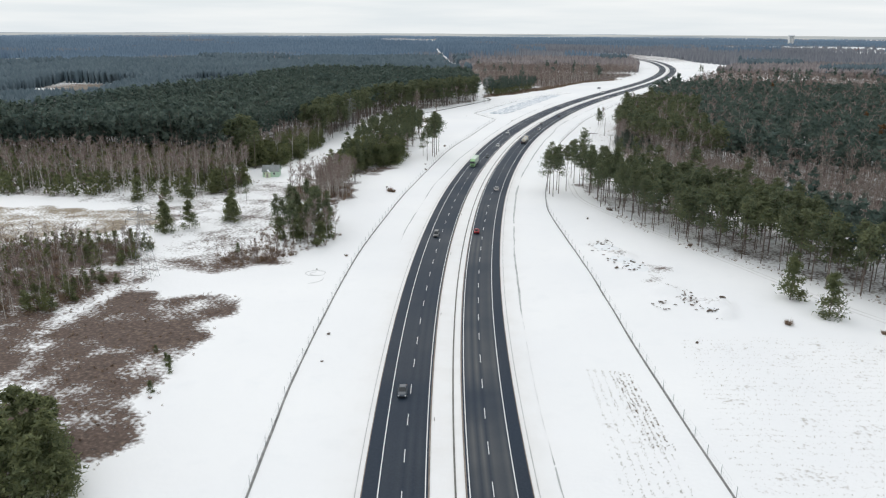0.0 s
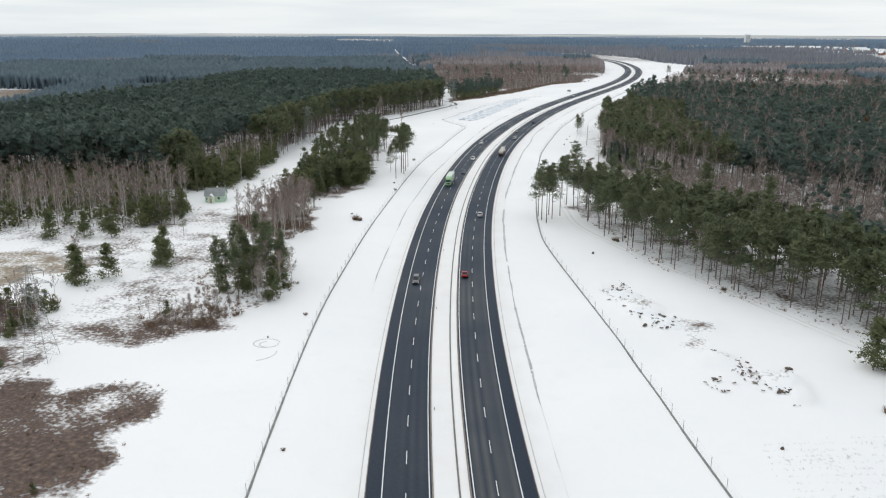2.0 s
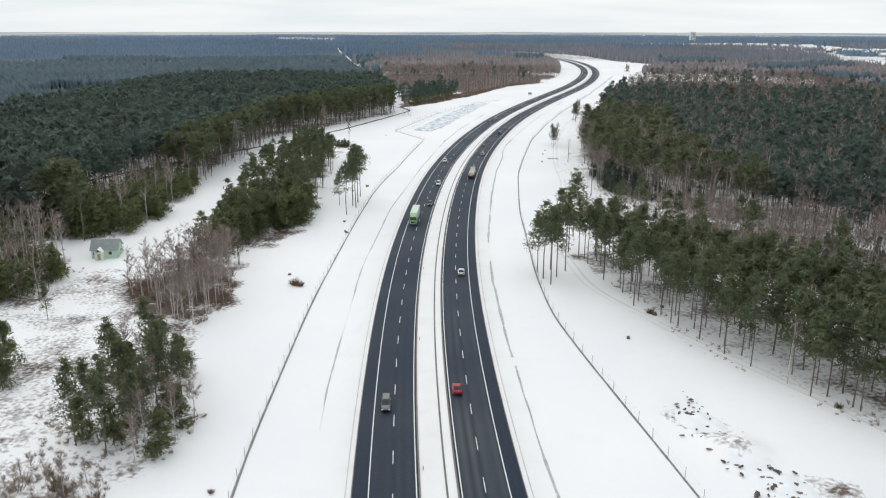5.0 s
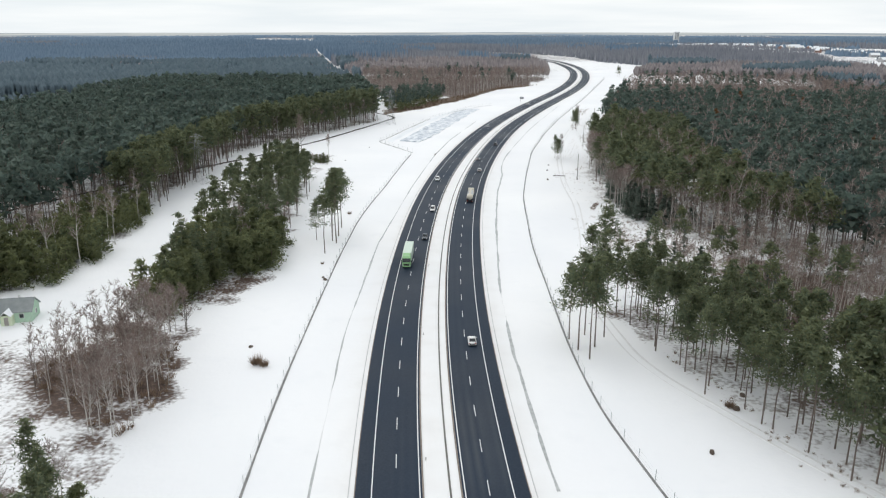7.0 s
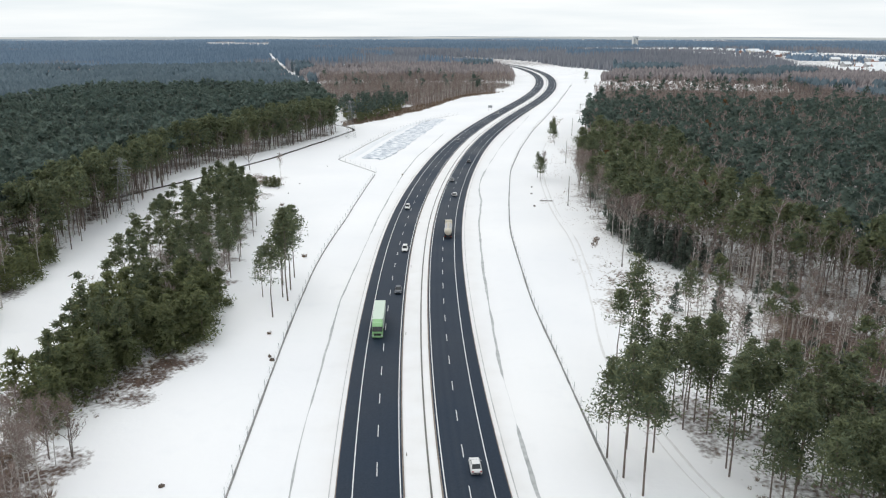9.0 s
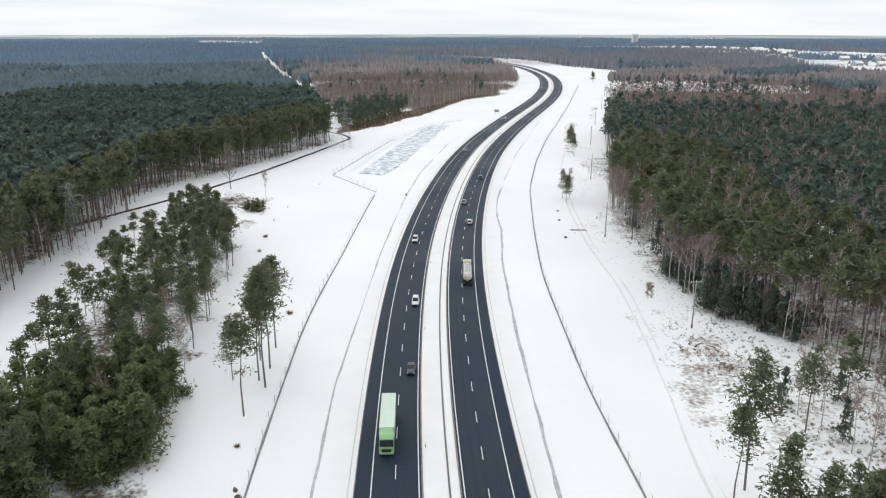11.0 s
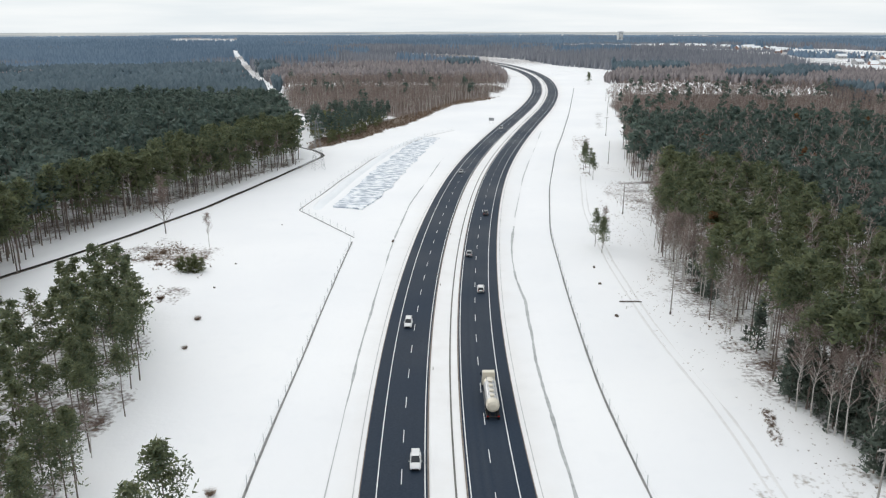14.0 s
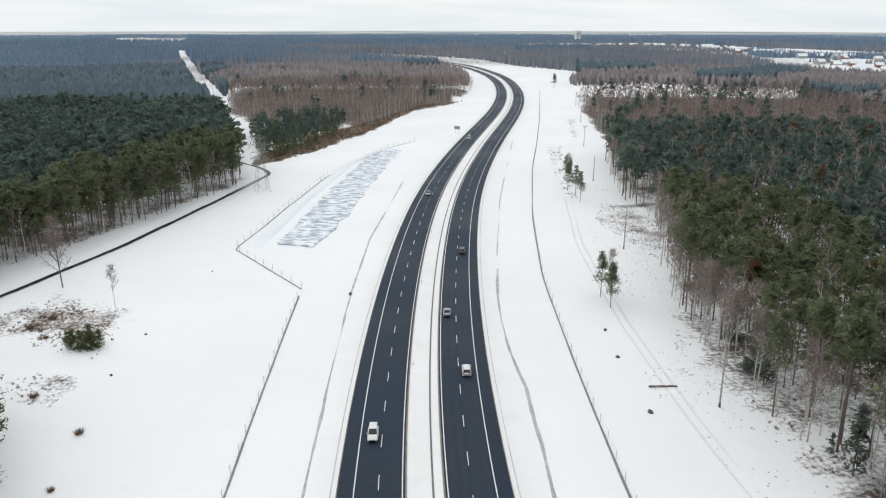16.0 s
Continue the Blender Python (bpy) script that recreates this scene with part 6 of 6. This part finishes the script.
def car(y, off, paint, colour, towards, long=4.4, tall=1.5, estate=False, wide=0.9):
    """A car; its front points to +y in its own frame."""
    x, yy, a = road_place(y, off)
    foot = tagged(new("car"), colour + (" estate car" if estate else " passenger car") + " on the wet asphalt", "car", "cars on the motorway")
    foot.matrix_basis = pose(x, yy, 0.105, 0, 0, a + (180 if towards else 0))
    L = long / 2
    bm = bmesh.new()
    loft(bm, [(-L, shell(wide * 0.82, 0.35, 0.62, 0.78, wide * 0.7)), (-L + 0.18, shell(wide * 0.97, 0.24, 0.7, 0.92, wide * 0.82)), (-L + 0.9, shell(wide, 0.2, 0.74, 0.96, wide * 0.86)),
              (L - 1.3, shell(wide, 0.2, 0.74, 0.95, wide * 0.86)), (L - 0.35, shell(wide * 0.96, 0.22, 0.62, 0.8, wide * 0.8)), (L, shell(wide * 0.78, 0.32, 0.52, 0.62, wide * 0.62))])
    part("body", bm, paint, foot)
    rear0, rear1 = (-L + 0.12, -L + 0.35) if estate else (-L + 0.5, -L + 1.15)
    cab = [(rear0, wide * 0.84, 0.9), (rear1, wide * 0.72, tall - 0.03), (-0.1, wide * 0.72, tall), (L - 1.95, wide * 0.71, tall - 0.04), (L - 1.15, wide * 0.84, 0.9)]
    bm = bmesh.new()
    loft(bm, [(yy2, [(h + 0.0, 0.86), (h, max(z - 0.1, 0.88)), (h - 0.07, z), (-h + 0.07, z), (-h, max(z - 0.1, 0.88)), (-h, 0.86)]) for yy2, h, z in cab])
    part("glasshouse", bm, DARK_GLASS, foot, "dark tinted windows all round")
    bm = bmesh.new()
    loft(bm, [(yy2, [(h, z), (h - 0.05, z + 0.035), (-h + 0.05, z + 0.035), (-h, z)]) for yy2, h, z in ((rear1 - 0.05, wide * 0.70, tall - 0.05), (-0.1, wide * 0.71, tall - 0.02), (L - 2.0, wide * 0.70, tall - 0.06))])
    part("roof", bm, paint, foot)
    for s in (-1, 1):
        bm = bmesh.new()
        for p, q in (((s * wide * 0.83, rear0 + 0.02, 0.9), (s * wide * 0.71, rear1, tall - 0.02)), ((s * wide * 0.83, L - 1.16, 0.9), (s * wide * 0.71, L - 1.97, tall - 0.03)), ((s * wide * 0.86, -0.2, 0.9), (s * wide * 0.72, -0.2, tall))):
            rod(bm, p, q, 0.04, 4)
        part("pillars", bm, paint, foot)
        bm = bmesh.new()
        block(bm, s * wide * 0.66, L - 0.12, 0.58, 0.36, 0.2, 0.16, 0.03)
        part("headlight", bm, LAMP_WHITE, foot)
        bm = bmesh.new()
        block(bm, s * wide * 0.70, -L + 0.07, 0.74, 0.3, 0.16, 0.2, 0.03)
        part("tail_light", bm, LAMP_RED, foot)
        bm = bmesh.new()
        block(bm, s * (wide + 0.08), L - 1.5, 0.98, 0.2, 0.12, 0.14, 0.03)
        part("wing_mirror", bm, paint, foot)
        for wy in (-L + 0.82, L - 0.85):
            wheel(foot, s * (wide - 0.12), wy, 0.32)
    bm = bmesh.new()
    block(bm, 0, -L + 0.0, 0.5, wide * 1.3, 0.08, 0.14, 0.02)
    part("rear_bumper", bm, TRIM_BLACK, foot)
    bm = bmesh.new()
    block(bm, 0, L - 0.03, 0.42, wide * 1.2, 0.1, 0.2, 0.02)
    part("grille", bm, TRIM_BLACK, foot)
    return foot


SLOW, FAST = 8.45, 4.85
car(140.5, -SLOW, DARK_BLUE, "dark blue", True)
car(262, -SLOW, GREY_CAR, "dark grey", True, 4.6, 1.75, True)
car(268, FAST, RED, "red", False, 4.0)
car(436, -FAST, DARK_BLUE, "dark blue", True)
car(345, SLOW, WHITE, "white", False)
car(478, -FAST, WHITE, "white", True, 4.5, 1.65, True)
car(540, -SLOW, WHITE, "white", True, 4.5, 1.6, True)
car(566, SLOW, WHITE, "white", False, 4.6, 1.55, True)
car(600, FAST, SILVER, "silver", False)
car(655, SLOW, GREY_CAR, "dark grey", False, 4.6, 1.7, True)
car(740, -SLOW, SILVER, "silver", True)
car(905, -SLOW, WHITE, "white", True, 5.0, 1.9, True)


def lorry_base(foot, long, axles, wide=1.2):
    bm = bmesh.new()
    for s in (-0.45, 0.45):
        block(bm, s, 0, 0.85, 0.16, long, 0.24)
    part("chassis", bm, TRIM_BLACK, foot)
    for y in axles:
        for s in (-1, 1):
            wheel(foot, s * (wide - 0.2), y, 0.5, 0.36)


def cab(foot, y0, paint, wide=1.22, tall=3.3, long=2.1):
    bm = bmesh.new()
    loft(bm, [(y0, shell(wide, 0.7, 2.2, tall, wide * 0.94)), (y0 + long * 0.55, shell(wide, 0.6, 2.1, tall, wide * 0.94)), (y0 + long * 0.88, shell(wide, 0.5, 1.7, tall - 0.45, wide * 0.92)), (y0 + long, shell(wide * 0.96, 0.45, 1.5, 1.9, wide * 0.94))])
    part("cab", bm, paint, foot)
    bm = bmesh.new()
    loft(bm, [(y0 + long * 0.90, [(wide * 0.86, tall - 0.62), (wide * 0.9, tall - 0.70), (-wide * 0.9, tall - 0.70), (-wide * 0.86, tall - 0.62)]), (y0 + long + 0.015, [(wide * 0.9, 1.98), (wide * 0.9, 1.86), (-wide * 0.9, 1.86), (-wide * 0.9, 1.98)])])
    part("windscreen", bm, DARK_GLASS, foot)
    for s in (-1, 1):
        bm = bmesh.new()
        block(bm, s * wide, y0 + long * 0.55, 2.25, 0.03, long * 0.45, 0.7, 0.01)
        part("side_window", bm, DARK_GLASS, foot)
        bm = bmesh.new()
        block(bm, s * wide * 0.78, y0 + long, 0.85, 0.4, 0.1, 0.2, 0.02)
        part("headlight", bm, LAMP_WHITE, foot)
        bm = bmesh.new()
        block(bm, s * (wide + 0.18), y0 + long * 0.9, 2.2, 0.18, 0.12, 0.6, 0.03)
        part("wing_mirror", bm, TRIM_BLACK, foot)
    bm = bmesh.new()
    block(bm, 0, y0 + long + 0.0, 1.15, wide * 1.3, 0.08, 0.5, 0.02)
    part("grille", bm, TRIM_BLACK, foot)


def tanker(y, off):
    x, yy, a = road_place(y, off)
    foot = tagged(new("tanker_lorry"), "articulated tanker lorry with cream ends and a bright steel tank", "lorry")
    foot.matrix_basis = pose(x, yy, 0.105, 0, 0, a)
    lorry_base(foot, 14.5, (-6.2, -4.9, -3.6, 3.2, 6.4))
    cab(foot, 5.4, CREAM)
    ring = lambda r, zr: [(r * math.cos(k * math.pi / 8), 2.2 + zr * math.sin(k * math.pi / 8)) for k in range(16)]
    bm = bmesh.new()
    loft(bm, [(-5.6, ring(1.2, 1.15)), (3.2, ring(1.2, 1.15))])
    part("tank", bm, CHROME, foot, "polished steel tank barrel")
    for y0, s in ((-5.6, -1), (3.2, 1)):
        bm = bmesh.new()
        loft(bm, [(y0 - s * 0.9, ring(1.215, 1.165)), (y0, ring(1.215, 1.165)), (y0 + s * 0.45, ring(1.08, 1.03)), (y0 + s * 0.75, ring(0.6, 0.58))])
        part("tank_end", bm, CREAM, foot, "cream painted domed tank end")
    for k in range(4):
        bm = bmesh.new()
        rod(bm, (0, -4.0 + k * 1.9, 3.3), (0, -4.0 + k * 1.9, 3.55), 0.42, 12)
        bmesh.ops.holes_fill(bm, edges=[e for e in bm.edges if e.is_boundary], sides=20)
        part("hatch", bm, CREAM, foot, "round cream filling hatch")
    for s in (-1, 1):
        bm = bmesh.new()
        rod(bm, (s * 0.62, -5.0, 3.7), (s * 0.62, 2.9, 3.7), 0.03, 4)
        for k in range(6):
            rod(bm, (s * 0.62, -5.0 + k * 1.58, 3.15), (s * 0.62, -5.0 + k * 1.58, 3.7), 0.025, 4)
        part("walkway_rail", bm, STEEL, foot)
        bm = bmesh.new()
        block(bm, s * 1.16, -0.6, 0.9, 0.06, 4.4, 0.7, 0.02)
        part("side_guard", bm, STEEL, foot)
        bm = bmesh.new()
        block(bm, s * 0.95, -7.18, 0.95, 0.4, 0.08, 0.2, 0.02)
        part("tail_light", bm, LAMP_RED, foot)
    bm = bmesh.new()
    block(bm, 0, -7.1, 0.8, 2.4, 0.12, 0.25, 0.03)
    part("rear_bumper", bm, TRIM_BLACK, foot)


def box_lorry(y, off):
    x, yy, a = road_place(y, off)
    foot = tagged(new("box_lorry"), "articulated box lorry with a light green cab and pale trailer", "lorry")
    foot.matrix_basis = pose(x, yy, 0.105, 0, 0, a + 180)
    lorry_base(foot, 14.0, (-6.0, -4.7, -3.4, 3.4, 6.4))
    cab(foot, 5.5, GREEN_TRUCK, tall=3.55)
    bm = bmesh.new()
    block(bm, 0, -0.9, 2.5, 2.5, 12.2, 2.95, 0.05)
    part("trailer", bm, PALE_BOX, foot)
    bm = bmesh.new()
    loft(bm, [(5.3, shell(1.1, 3.0, 3.6, 3.95, 0.95)), (6.6, shell(1.05, 3.0, 3.2, 3.45, 0.9))])
    part("wind_deflector", bm, GREEN_TRUCK, foot)
    for s in (-1, 1):
        bm = bmesh.new()
        block(bm, s * 1.0, -7.0, 0.95, 0.4, 0.08, 0.2, 0.02)
        part("tail_light", bm, LAMP_RED, foot)
        bm = bmesh.new()
        block(bm, s * 1.18, -0.4, 0.85, 0.05, 5.0, 0.7, 0.02)
        part("side_guard", bm, STEEL, foot)


tanker(500, SLOW)
box_lorry(410, -SLOW)
